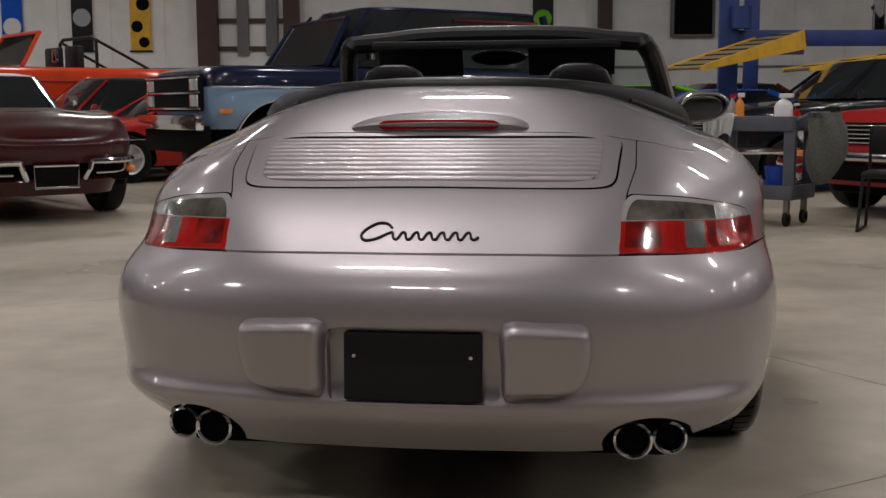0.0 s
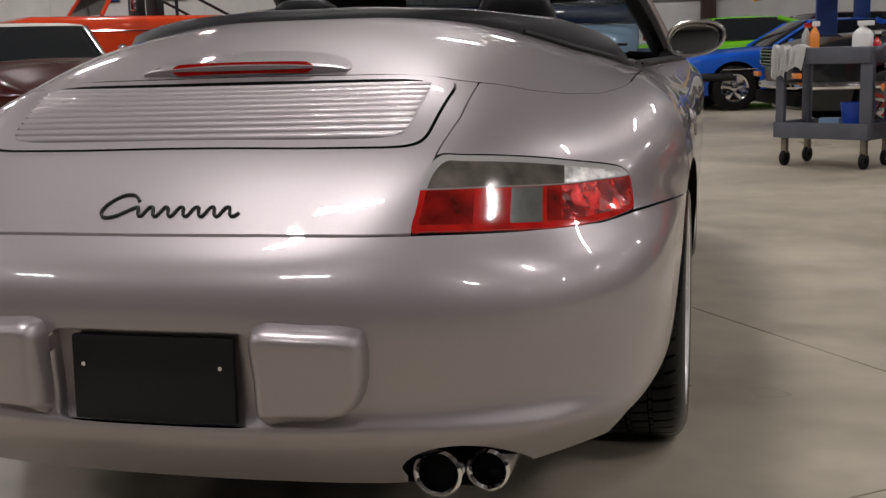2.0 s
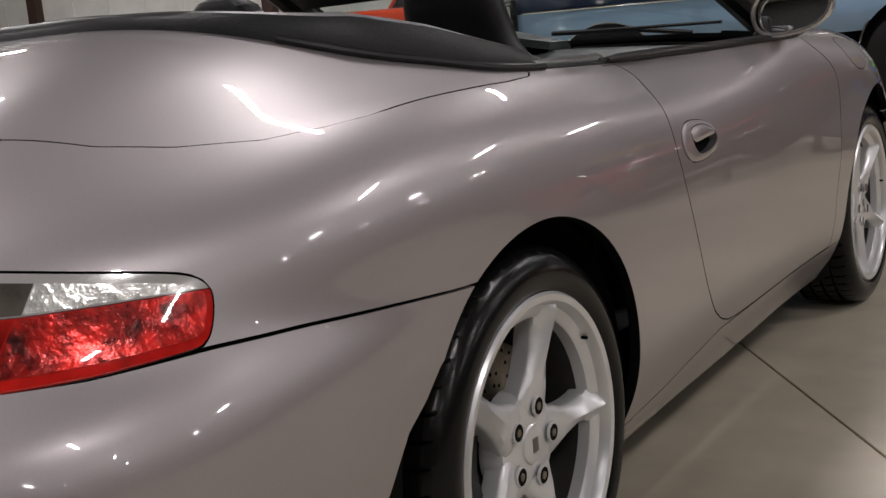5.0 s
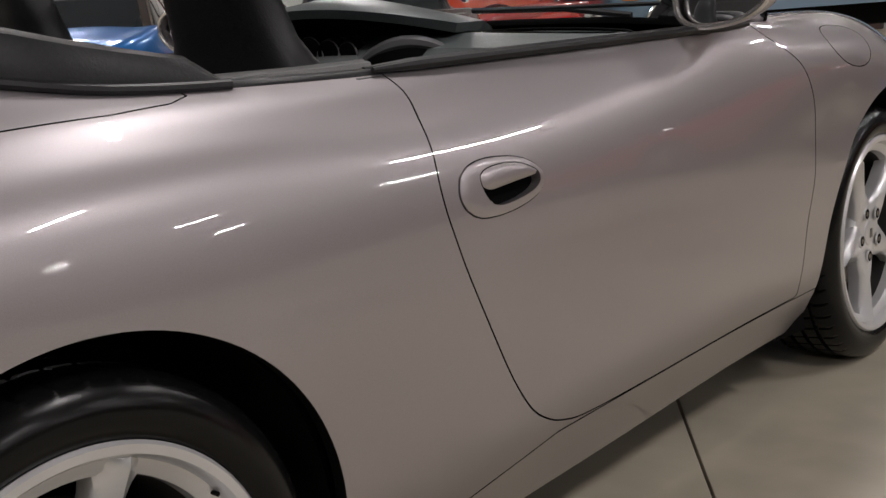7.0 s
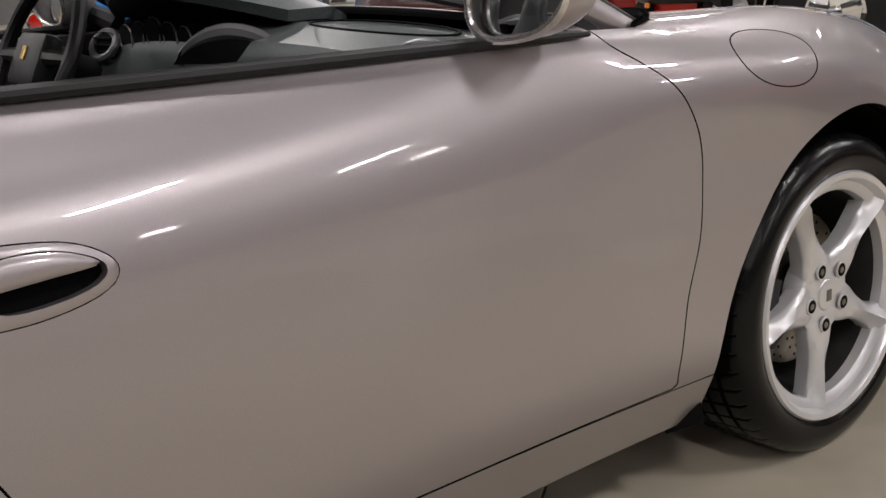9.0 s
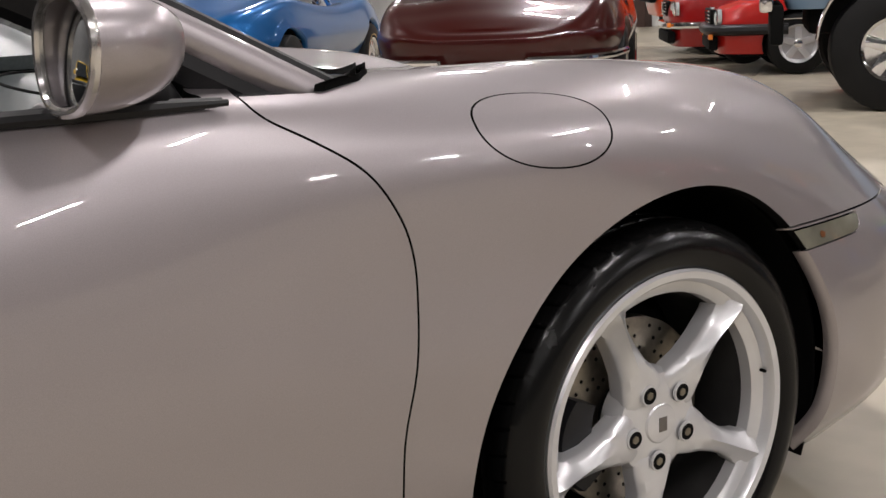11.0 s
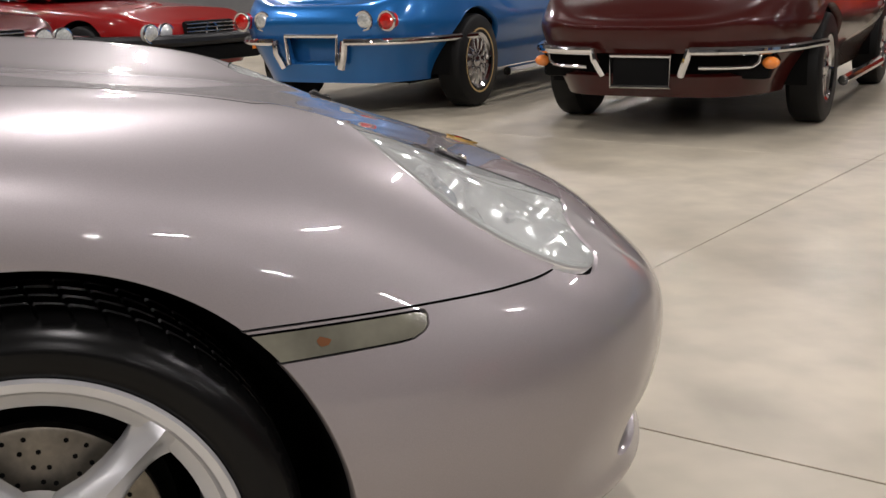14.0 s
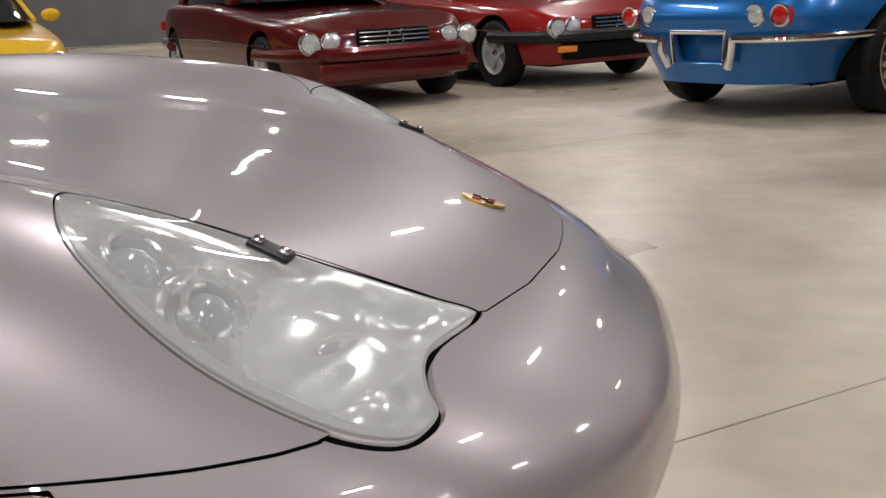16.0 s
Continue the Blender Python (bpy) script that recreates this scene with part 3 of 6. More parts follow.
for s in (1, -1):
    panel("rear_fender", SKIN, [lambda p: np.maximum(-rear_seam(p) - GAP, p[:, 1]), lambda p: np.maximum(p[:, 0] - .3, p[:, 1]), off(lid_side), off(tonneau_field),
                                off(tail_field, .0015), ARCH_R, off(door_field), off(sill_field), lambda p: 1.2 - p[:, 1]], PAINT, car, (s,), rim=.02)
    door = panel("door", SKIN, [on(door_field), off(handle_field, .001)], PAINT, car, (s,))
    regular(panel("handle_plate", SIDE_SKIN, [on(handle_field, .001), off(cavity_field, 0)], PAINT, door, (s,), rim=.024, edge=PAINT, shape=dome(.005, .012)(handle_field)))
    panel("handle_recess", SIDE_SKIN, [on(cavity_field, -.003)], PAINT, door, (s,), lift=-.024, rim=0)
    lever = lambda p: np.minimum(cavity_field(p), p[:, 2] - np.interp(p[:, 1], (.69, .72, .845), (.728, .722, .729)))
    regular(panel("handle_lever", SIDE_SKIN, [on(lever, .0015)], PAINT, door, (s,), shape=dome(.011, .012)(lever)))
    panel("sill", SKIN, [on(sill_field), ARCH_R, ARCH_F], PAINT, car, (s,))
    panel("front_fender", SKIN, [lambda p: p[:, 1] - 1.2, off(door_field), off(sill_field), off(hood_field), off(cowl_field), off(lamp_field, .002), off(nose_field),
                                 off(flap_field) if s > 0 else (lambda p: p[:, 0]), ARCH_F, off(marker_field)], PAINT, car, (s,), rim=.02)
    mk = panel("side_marker", SKIN, [on(marker_field, .0015), ARCH_F], MARKER, car, (s,), label="pale smoked side marker lamp")
    amber = lambda p: np.minimum(marker_field(p) - .012, .011 - np.abs(p[:, 1] - 2.725))
    panel("amber_bulb", SKIN, [amber], AMBER, mk, (s,), lift=.0012, rim=0)
    lamp = panel("tail_lamp", TAIL_SKIN, [on(tail_field, .001)], BLACK, car, (s,), lift=-.006, label="red and smoked tail lamp")
    edge_in = on(tail_field, .0016)
    deep = on(tail_field, .0115)
    down = lambda p: -split_field(p) - .0006
    up = lambda p: split_field(p) - .0006
    down_in = lambda p: -split_field(p) - .0015
    up_in = lambda p: split_field(p) - .0022
    for name, sides_of, (lo, hi), skin_mat in (("red_lens", down_in, (-.522, -.375), RED_DEEP), ("grey_reflector", down_in, (-.276, -.180), GREY_LENS), ("red_lens", down_in, (-.165, -.115), RED_DEEP),
                                               ("red_lens", down_in, (-.112, 1), RED_CORE), ("smoked_lens", up_in, (-1, -.105), SMOKE_LENS), ("ribbed_lens", up_in, (-.103, 1), CLEAR_LENS)):
        panel(name, TAIL_SKIN, [deep, sides_of, slanted(lo, hi)], skin_mat, lamp, (s,), lift=.0016, rim=.003, edge=skin_mat)
    panel("red_border", TAIL_SKIN, [edge_in, down], RED_LENS, lamp, (s,), lift=.0008, rim=.006, edge=RED_LENS)
    panel("clear_border", TAIL_SKIN, [edge_in, up], PALE_LENS, lamp, (s,), lift=.0008, rim=.006, edge=PALE_LENS)
    regular(panel("bumper_pad", TAIL_SKIN, [on(pad_field, 0)], PAINT, car, (s,), shape=dome(.046, .024)(pad_field), rim=.05, edge=PAINT))
    # head lamp: hollow reflectors and a projector in a bright bowl under a clear cover
    lamp = regular(panel("head_lamp", LAMP_SKIN, [on(lamp_field, .001)], BOWL, car, (s,), lift=0, rim=0, label="clear head lamp with bright bowl", shape=bowl_shape))
    panel("lamp_edge", LAMP_SKIN, [on(lamp_field, .001), off(lamp_field, -.006)], PALE_LENS, lamp, (s,), lift=-.001, rim=.030, edge=BOWL)
    panel("lamp_cover", LAMP_SKIN, [on(lamp_field, .004)], COVER, lamp, (s,), rim=0, label="clear plastic cover")
    panel("ribbed_strip", LAMP_SKIN, [on(lamp_field, .007), off(lamp_field, -.017), lambda p: p[:, 0] - .635], RIBBED, lamp, (s,), lift=-.006, rim=0, label="finely ribbed strip of lens")
    for (x, q, deep, r) in ((.590, 2.105, .050, .042), (.612, 2.235, .050, .036)):
        at = LAMP_SKIN.p[np.argmin((LAMP_SKIN.p[:, 0] - x) ** 2 + (LAMP_SKIN.p[:, 1] - LAMP_SKIN.p[:, 2] - q) ** 2 + (LAMP_SKIN.p[:, 1] < 2.6))]
        c = Vector(at[:3]) - Vector(at[3:]) * deep
        aim = (Vector(at[3:]) + Vector((0, .45, -.1))).normalized()
        dish = Matrix.Diagonal((s, 1, 1, 1)) @ Matrix.Translation(c) @ aim.to_track_quat("X", "Z").to_matrix().to_4x4()
        bm = bmesh.new()
        lathe(bm, [(r * 1.16, .010), (r * 1.10, .018), (r * .98, .016), (r * .90, .004), (r * .86, -.02)], 40, dish)
        bmesh.ops.recalc_face_normals(bm, faces=bm.faces)
        part("projector_ring", bm, DISH, lamp, "bright ring round the projector")
        bm = bmesh.new()
        lathe(bm, [(r * .88, -.012), (r * .84, .002), (r * .62, .014), (r * .35, .022), (0, .025)], 32, dish)
        bmesh.ops.recalc_face_normals(bm, faces=bm.faces)
        part("projector", bm, PROJECTOR, lamp)
    # visor over the projectors and a bulb shield in the large reflector
    for (x, q, deep, wide, tall) in ((.585, 2.175, .030, .050, .012), (.560, 2.405, .036, .034, .009)):
        at = LAMP_SKIN.p[np.argmin((LAMP_SKIN.p[:, 0] - x) ** 2 + (LAMP_SKIN.p[:, 1] - LAMP_SKIN.p[:, 2] - q) ** 2 + (LAMP_SKIN.p[:, 1] < 2.6))]
        m = Matrix.Diagonal((s, 1, 1, 1)) @ Matrix.Translation(Vector(at[:3]) - Vector(at[3:]) * deep) @ Vector(at[3:]).to_track_quat("Z", "Y").to_matrix().to_4x4()
        bm = bmesh.new()
        bmesh.ops.create_uvsphere(bm, u_segments=24, v_segments=12, radius=1, matrix=m @ Matrix.Diagonal((wide, tall * 1.4, tall, 1)))
        part("bulb_shield", bm, DISH, lamp)
    bm = bmesh.new()
    m = pose(.507 * s, 2.998, .754, -24, 8 * s, -12 * s)
    box(bm, (.024, .052, .008), (0, 0, -.002), .0035, m)
    washer = part("washer_cover", bm, BLACK, car, "black lamp washer cover")
    for k in (-1, 1):
        bm = bmesh.new()
        box(bm, (.012, .013, .006), (0, k * .016, .004), .0025, m)
        part("washer_jet", bm, CHROME, washer)
for s in (1, -1):
    panel("intake_mesh", SKIN, [on(intake_field, -.006)], BLACK, car, (s,), lift=-.028, rim=0, label="black mesh in the air opening")
panel("fuel_flap", SKIN, [on(flap_field)], PAINT, car, (1,))

# ---- lid grille: frame and slats ----
GRILLE_V = (5.85, 7.05)


def grille_inner(p):
    return grille_field(p) - .017


grille = panel("grille", Skin(net_surface(LINES.values(), 120, 60, (0, 3), GRILLE_V)), [on(grille_field, 0), off(grille_inner, 0)], PAINT, car, (1, -1), lift=.003, label="louvred engine grille")
fine = net_surface(LINES.values(), 90, 12 * 7, (0, 2.6), GRILLE_V)
inner_rows = [r for r in range(fine.shape[0]) if -.838 < fine[r, 0, 1] < -.66]
first, last = inner_rows[0], inner_rows[-1]
SLATS = 10
for k in range(SLATS):
    v0 = GRILLE_V[0] + (GRILLE_V[1] - GRILLE_V[0]) * (first + (last - first) * k / SLATS) / fine.shape[0]
    v1 = GRILLE_V[0] + (GRILLE_V[1] - GRILLE_V[0]) * (first + (last - first) * (k + 1) / SLATS) / fine.shape[0]
    g = net_surface(LINES.values(), 60, 8, (0, 2.6), (v0, v1))
    rise = np.array((-.0025, .0012, .0038, .0048, .005, .0046, .0036, .0008))
    sk = Skin(g)
    g = g + sk.p[:, 3:].reshape(g.shape) * rise[:, None, None]
    regular(panel("slat", Skin(g), [on(grille_inner, -.001)], PAINT, grille, (1, -1), rim=0))

# ---- tail details ----
bm = bmesh.new()
box(bm, (.304, .016, .150), (0, 0, 0), .006, pose(0, -1.068, .421, -3, 0, 0))
plate = part("plate_board", bm, MATT, car, "blank black plate board")
for a in (-1, 1):
    bm = bmesh.new()
    rod(bm, (a * .128, -1.0785, .445), (a * .128, -1.060, .445), .004)
    part("plate_screw", bm, CHROME, plate)



def fairing_depth(x):
    return .010 + .115 * np.sqrt(np.clip(1 - (x / .226) ** 2, 0, 1))


def fairing_field(p):
    """A flat almond over the lid's rear edge."""
    y0 = -.622 + .18 * p[:, 0] ** 2
    return np.where(np.abs(p[:, 0]) < .226, np.minimum(p[:, 1] - y0, y0 + fairing_depth(p[:, 0]) - p[:, 1]), -1)


def fairing_shape(v, n):
    t = np.clip((v[:, 1] + .622 - .18 * v[:, 0] ** 2) / fairing_depth(v[:, 0]), 0, 1)
    rise = .026 * np.clip(1 - (v[:, 0] / .228) ** 2, 0, 1) ** .55 * (1 - t) ** 1.15 * np.minimum(1, .82 + 1.6 * t)
    return v + n * rise[:, None], n


regular(panel("brake_lamp_fairing", Skin(net_surface(LINES.values(), 70, 60, (0, 1.6), (6.7, 8.3))), [fairing_field], PAINT, car, (1, -1), rim=.028, edge=PAINT, shape=fairing_shape))
bm = bmesh.new()
rows = []
for k in (0, 1):
    rows.append([])
for x in np.linspace(-.152, .152, 25):
    h = .0105 * max(0, 1 - abs(x / .153) ** 24) ** .5 + .0012
    y = -.6245 + .18 * x * x
    for row, z in zip(rows, (h, -h)):
        row.append(bm.verts.new((x, y + z * .12 - .0015, .9385 + z - .10 * x * x)))
for i in range(24):
    bm.faces.new((rows[0][i], rows[1][i], rows[1][i + 1], rows[0][i + 1]))
bmesh.ops.solidify(bm, geom=bm.faces[:], thickness=-.012)
part("high_brake_lamp", bm, RED_LENS, car, "slim red high brake lamp")
for s in (1, -1):
    for x, r, y in ((.478, .043, -.995), (.560, .038, -.965)):
        bm = bmesh.new()
        lathe(bm, [(r - .010, .05), (r - .009, 0), (r - .005, -.005), (r, 0), (r, .16)], 32, Matrix.Translation((s * x, y, .250)) @ pose(0, 0, 0, 0, 0, 90))
        pipe = part("exhaust_tip", bm, CHROME, car, "polished round exhaust tip")
        bm = bmesh.new()
        lathe(bm, [(.0, .05), (r - .006, .05), (r - .006, .01)], 24, Matrix.Translation((s * x, y, .250)) @ pose(0, 0, 0, 0, 0, 90))
        part("pipe_bore", bm, BLACK_AND_SHADE, pipe)
# the dark script badge, as a plain flourish
script = [(-.060, .713), (-.072, .722), (-.095, .722), (-.120, .709), (-.128, .696), (-.118, .688), (-.098, .690), (-.080, .697)]
for k in range(7):
    x0 = -.066 + k * .029
    script += [(x0, .703), (x0 + .008, .7035), (x0 + .012, .693), (x0 + .020, .691)]
script += [(.137, .697)]
bm = bmesh.new()
lid = net_surface(LINES.values(), 60, 120, (0, 1.2), (4.9, 6)).reshape(-1, 3)
smooth = []
for i in range(len(script) - 1):
    a, b, c, d = (np.array(script[min(max(i + k, 0), len(script) - 1)]) for k in (-1, 0, 1, 2))
    smooth += [tuple(.5 * (2 * b + (c - a) * t + (2 * a - 5 * b + 4 * c - d) * t * t + (3 * b - a - 3 * c + d) * t ** 3)) for t in (0, .25, .5, .75)]
tube(bm, [(x, lid[np.argmin((lid[:, 0] - abs(x)) ** 2 + (lid[:, 2] - z) ** 2)][1] - .0022, z) for x, z in smooth], .0033, 6)
part("script_badge", bm, MATT, car, "dark script badge")
bm = bmesh.new()
shield = [(math.sin(a) * .022 * (1 if abs(a) < 2.2 else .8), -math.cos(a) * .034) for a in np.linspace(0, 2 * math.pi, 17)[:-1]]
vs = [bm.verts.new((x, y, .003 * (1 - (x / .022) ** 2 * .5))) for x, y in shield]
f = bm.faces.new(vs)
bmesh.ops.extrude_face_region(bm, geom=[f])
bmesh.ops.translate(bm, verts=vs, vec=(0, 0, -.004))
ob = part("hood_crest", bm, GOLD, car, "small gold hood crest")
ob.matrix_basis = pose(0, 3.182, .7015, -19, 0, 0)
for x, y, mat in ((-.009, -.012, BLACK_AND_SHADE), (.009, -.012, RED_LENS), (.009, .010, BLACK_AND_SHADE), (-.009, .010, RED_LENS), (0, 0, BLACK_AND_SHADE)):
    bm = bmesh.new()
    box(bm, (.008, .013, .0016), (x, y, .0032), .0005)
    part("crest_mark", bm, mat, ob)

# ---- wheels ----


def road_wheel(y, z, x, side, tyre_r, rim_r, width, turn):
    """Tyre, five-spoke rim, drilled disc and caliper; x is the tyre's outer wall."""
    hub = new("wheel")
    hub.parent = car
    hub.matrix_basis = pose(side * x, y, z, 0, 0, 0 if side > 0 else 180)
    n = 520
    bm = bmesh.new()
    wall = [(rim_r - .004, -.016), (rim_r + .006, -.004), (rim_r + .018, .0), (rim_r + .030, .002), (tyre_r - .035, .0), (tyre_r - .018, -.008), (tyre_r - .007, -.018)]
    prof = list(wall) + [(tyre_r - .001, -.030)]
    xs = -.030
    for k in range(4):
        w = (width - .06) / 4
        prof += [(tyre_r, xs - .01), (tyre_r, xs - w + .012), (tyre_r - .007, xs - w + .010), (tyre_r - .007, xs - w + .002), (tyre_r, xs - w)]
        xs -= w
    prof += [(tyre_r - .02, -width + .01), (rim_r, -width)]
    rings = []
    for i, (r, px) in enumerate(prof):
        ring = []
        for j in range(n):
            rr = r
            if r > tyre_r - .010 and j % 10 == 0 and i > 6:
                rr = r - .006
            a = 2 * math.pi * (j + (px * 45 if i > 6 else 0)) / n
            ring.append(bm.verts.new((px, rr * math.sin(a), rr * math.cos(a))))
        rings.append(ring)
    for a, b in zip(rings, rings[1:]):
        for j in range(n):
            bm.faces.new((a[j], b[j], b[(j + 1) % n], a[(j + 1) % n]))
    bmesh.ops.recalc_face_normals(bm, faces=bm.faces)
    part("tyre", bm, RUBBER, hub, "black low-profile tyre")
    bm = bmesh.new()
    lathe(bm, [(rim_r, -.014), (rim_r + .002, -.006), (rim_r - .002, -.001), (rim_r - .013, -.003), (rim_r - .018, -.010), (rim_r - .021, -.021), (rim_r - .034, -.026), (rim_r - .040, -.031), (rim_r - .042, -.055)], 96)
    bmesh.ops.recalc_face_normals(bm, faces=bm.faces)
    rim = part("rim", bm, ALLOY, hub, "painted silver five-spoke alloy rim")
    # The deep barrel carries its shade, with the dust, in its colour.
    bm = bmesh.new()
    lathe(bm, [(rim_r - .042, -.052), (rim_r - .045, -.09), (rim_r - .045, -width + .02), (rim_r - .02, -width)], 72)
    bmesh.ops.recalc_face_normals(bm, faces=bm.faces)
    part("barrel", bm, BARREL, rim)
    # spokes: broad domed foot, waist, and a tip that flares into the rim under a sharp ridge
    R = rim_r - .012
    for k in range(5):
        bm = bmesh.new()
        rows = []
        for t in np.linspace(0, 1, 25):
            r = .040 + (R - .040) * t
            half = np.interp(t, (0, .12, .25, .38, .55, .70, .80, .88, .94, 1), (.036, .045, .038, .028, .0225, .022, .026, .035, .049, .078))
            crest = np.interp(t, (0, .06, .3, .7, .93, 1), (-.040, -.033, -.025, -.013, -.005, -.012))
            edge = crest - np.interp(t, (0, .35, .7, 1), (.005, .013, .024, .026))
            sag = np.interp(t, (0, .3, .6, .85, 1), (.10, .22, .42, .66, .74))
            inner = np.interp(t, (0, .5, 1), (.45, .40, .34))
            row = [(-half * .92, edge - .034), (-half, edge - .006), (-half * .94, edge), (-half * (inner + .27), edge + (1 - sag) ** 1.6 * (crest - edge)), (-half * inner * .6, crest + (sag * .55) * (edge - crest)), (0, crest)]
            row += [(-w, px) for w, px in row[-2::-1]]
            rows.append([bm.verts.new((px, w, r)) for w, px in row])
        for a, b in zip(rows, rows[1:]):
            for i in range(len(a) - 1):
                bm.faces.new((a[i], a[i + 1], b[i + 1], b[i]))
        bmesh.ops.recalc_face_normals(bm, faces=bm.faces)
        bmesh.ops.rotate(bm, verts=bm.verts, cent=(0, 0, 0), matrix=Matrix.Rotation(radians(-(turn + 72 * k)), 3, "X"))
        part("spoke", bm, ALLOY, rim)
    bm = bmesh.new()
    lathe(bm, [(0, -.030), (.030, -.030), (.0335, -.033), (.062, -.034), (.082, -.040), (.088, -.055), (.088, -.08)], 48)
    part("hub", bm, ALLOY, rim)
    for k in range(5):
        a = radians(turn + 72 * k)
        c = Vector((0, .062 * math.sin(a), .062 * math.cos(a)))
        bm = bmesh.new()
        lathe(bm, [(.0172, -.0300), (.0158, -.0258), (.0142, -.0256), (.0132, -.0280)], 24, Matrix.Translation(c))
        bmesh.ops.recalc_face_normals(bm, faces=bm.faces)
        part("bolt_seat", bm, ALLOY, rim)
        bm = bmesh.new()
        lathe(bm, [(0, -.0262), (.0140, -.0260)], 20, Matrix.Translation(c))
        # A flat black disc paints the shade of the bolt's pocket.
        part("bolt_hole", bm, BLACK_AND_SHADE, rim)
        bm = bmesh.new()
        rod(bm, c + Vector((-.030, 0, 0)), c + Vector((-.0250, 0, 0)), .0078, .0070, 6)
        part("wheel_bolt", bm, STEEL, rim)
    bm = bmesh.new()
    lathe(bm, [(0, -.0265), (.022, -.0270), (.031, -.0295)], 32)
    cap = part("centre_cap", bm, ALLOY, rim)
    bm = bmesh.new()
    box(bm, (.0016, .017, .024), (-.0262, 0, 0), .0007)
    part("cap_crest", bm, DULL, cap, "small dull crest")
    bm = bmesh.new()
    lathe(bm, [(.055, -.105), (.155, -.105), (.160, -.107), (.160, -.128), (.155, -.13), (.055, -.13)], 72)
    disc = part("brake_disc", bm, STEEL, hub, "drilled steel brake disc")
    # Drilled holes as black studs: their shade is only colour.
    bm = bmesh.new()
    for k in range(36):
        for i, r in enumerate((.088, .108, .128, .146)):
            a = 2 * math.pi * (k + i * .3) / 36
            if (k + i) % 3:
                rod(bm, (-.107, r * math.sin(a), r * math.cos(a)), (-.1042, r * math.sin(a), r * math.cos(a)), .0035, n=6)
    tagged(part("disc_holes", bm, BLACK_AND_SHADE, disc), kind="stuff")
    bm = bmesh.new()
    lathe(bm, [(.0, -.085), (.05, -.088), (.068, -.10), (.072, -.13)], 32)
    part("disc_bell", bm, BLACK_AND_SHADE, disc)
    bm = bmesh.new()
    rows = []
    for t in np.linspace(-.5, .5, 11):
        a = radians(-95) + t * 1.0
        k = .85 + .15 * math.cos(t * 2.6)
        sec = ((.112, -.120), (.112, -.072), (.120, -.064), (.150, -.060 - .006 * abs(t)), (.178 * k + .003, -.064), (.186 * k, -.075), (.186 * k, -.150), (.112, -.150))
        rows.append([bm.verts.new((px, r * math.sin(a), r * math.cos(a))) for r, px in sec])
    for p, q in zip(rows, rows[1:]):
        for i in range(len(p)):
            bm.faces.new((p[i], p[(i + 1) % len(p)], q[(i + 1) % len(p)], q[i]))
    bm.faces.new(rows[0])
    bm.faces.new(rows[-1][::-1])
    bmesh.ops.recalc_face_normals(bm, faces=bm.faces)
    part("brake_caliper", bm, MATT, hub, "black brake caliper")
    bm = bmesh.new()
    lathe(bm, [(0, -.16), (.18, -.16), (.18, -.2)], 32)
    # This plate's black is the shade seen through the wheel's openings.
    part("dust_shield", bm, SHADE_BLACK, hub)
    bm = bmesh.new()
    a = radians(turn + 36)
    rod(bm, (-.03, 0, 0), (-.012, 0, 0), .003)
    bmesh.ops.translate(bm, verts=bm.verts, vec=(0, (rim_r - .024) * math.sin(a), (rim_r - .024) * math.cos(a)))
    part("valve", bm, BLACK_AND_SHADE, rim)
    return hub


road_wheel(.012, .321, .868, 1, .321, .246, .27, 18)
road_wheel(.012, .321, .868, -1, .321, .246, .27, 20)
road_wheel(2.363, .331, .838, 1, .331, .256, .22, 44)
road_wheel(2.363, .331, .838, -1, .331, .256, .22, 50)
for yc, zc, r, wide in ((.03, .33, .362, .825), (2.357, .323, .405, .795)):
    for s in (1, -1):
        bm = bmesh.new()
        lathe(bm, [(r + .06, wide - .05), (r + .02, wide - .012), (r, wide), (r + .006, wide - .03), (r + .006, .50), (.02, .50)], 64, Matrix.Translation((0, yc, zc)) @ Matrix.Diagonal((s, 1, 1, 1)))
        bmesh.ops.delete(bm, geom=[f for f in bm.faces if f.calc_center_median().z < (.17 if yc > 1 else .24)], context="FACES")
        part("wheel_well", bm, LINER, car)

# ---- underbody: near-black and set low, to deepen the shade under the car ----
bm = bmesh.new()
box(bm, (1.46, 1.60, .06), (0, 1.2, .165), .02)
box(bm, (1.10, 3.9, .06), (0, 1.2, .185), .02)
box(bm, (1.15, .56, .12), (0, -.60, .235), .03)
box(bm, (1.2, .4, .05), (0, 2.72, .21), .02)
for keep in (lambda y: y > 2.68, lambda y: y < -.6):
    half = [(x * .985, y * .995, z + .012) for x, y, z in LINES["bottom"] if keep(y)]
    ring = half + [(-x, y, z) for x, y, z in half[::-1] if x > 0]
    bm.faces.new([bm.verts.new(p) for p in ring])
part("underbody", bm, SHADE_BLACK, car)

# seal along the hood's rear edge
cowl_skin = Skin(net_surface(LINES.values(), 140, 60, (10, 18), (7.6, 9)))
panel("hood_seal", cowl_skin, [lambda p: hood_rear(p[:, 0]) - .001 - p[:, 1], lambda p: p[:, 1] - hood_rear(p[:, 0]) + .016, lambda p: .788 - p[:, 0]], MATT, car, (1, -1), lift=.0005, rim=.01)


# ---- windscreen, mirrors and cabin ----
def mirrored(pts, s):
    return [(x * s, y, z) for x, y, z in pts]


base_y = lambda x: 1.83 - .09 * (x / .7) ** 2
top_y = lambda x: 1.15 - .06 * (x / .6) ** 2
bm = bmesh.new()
rows = []
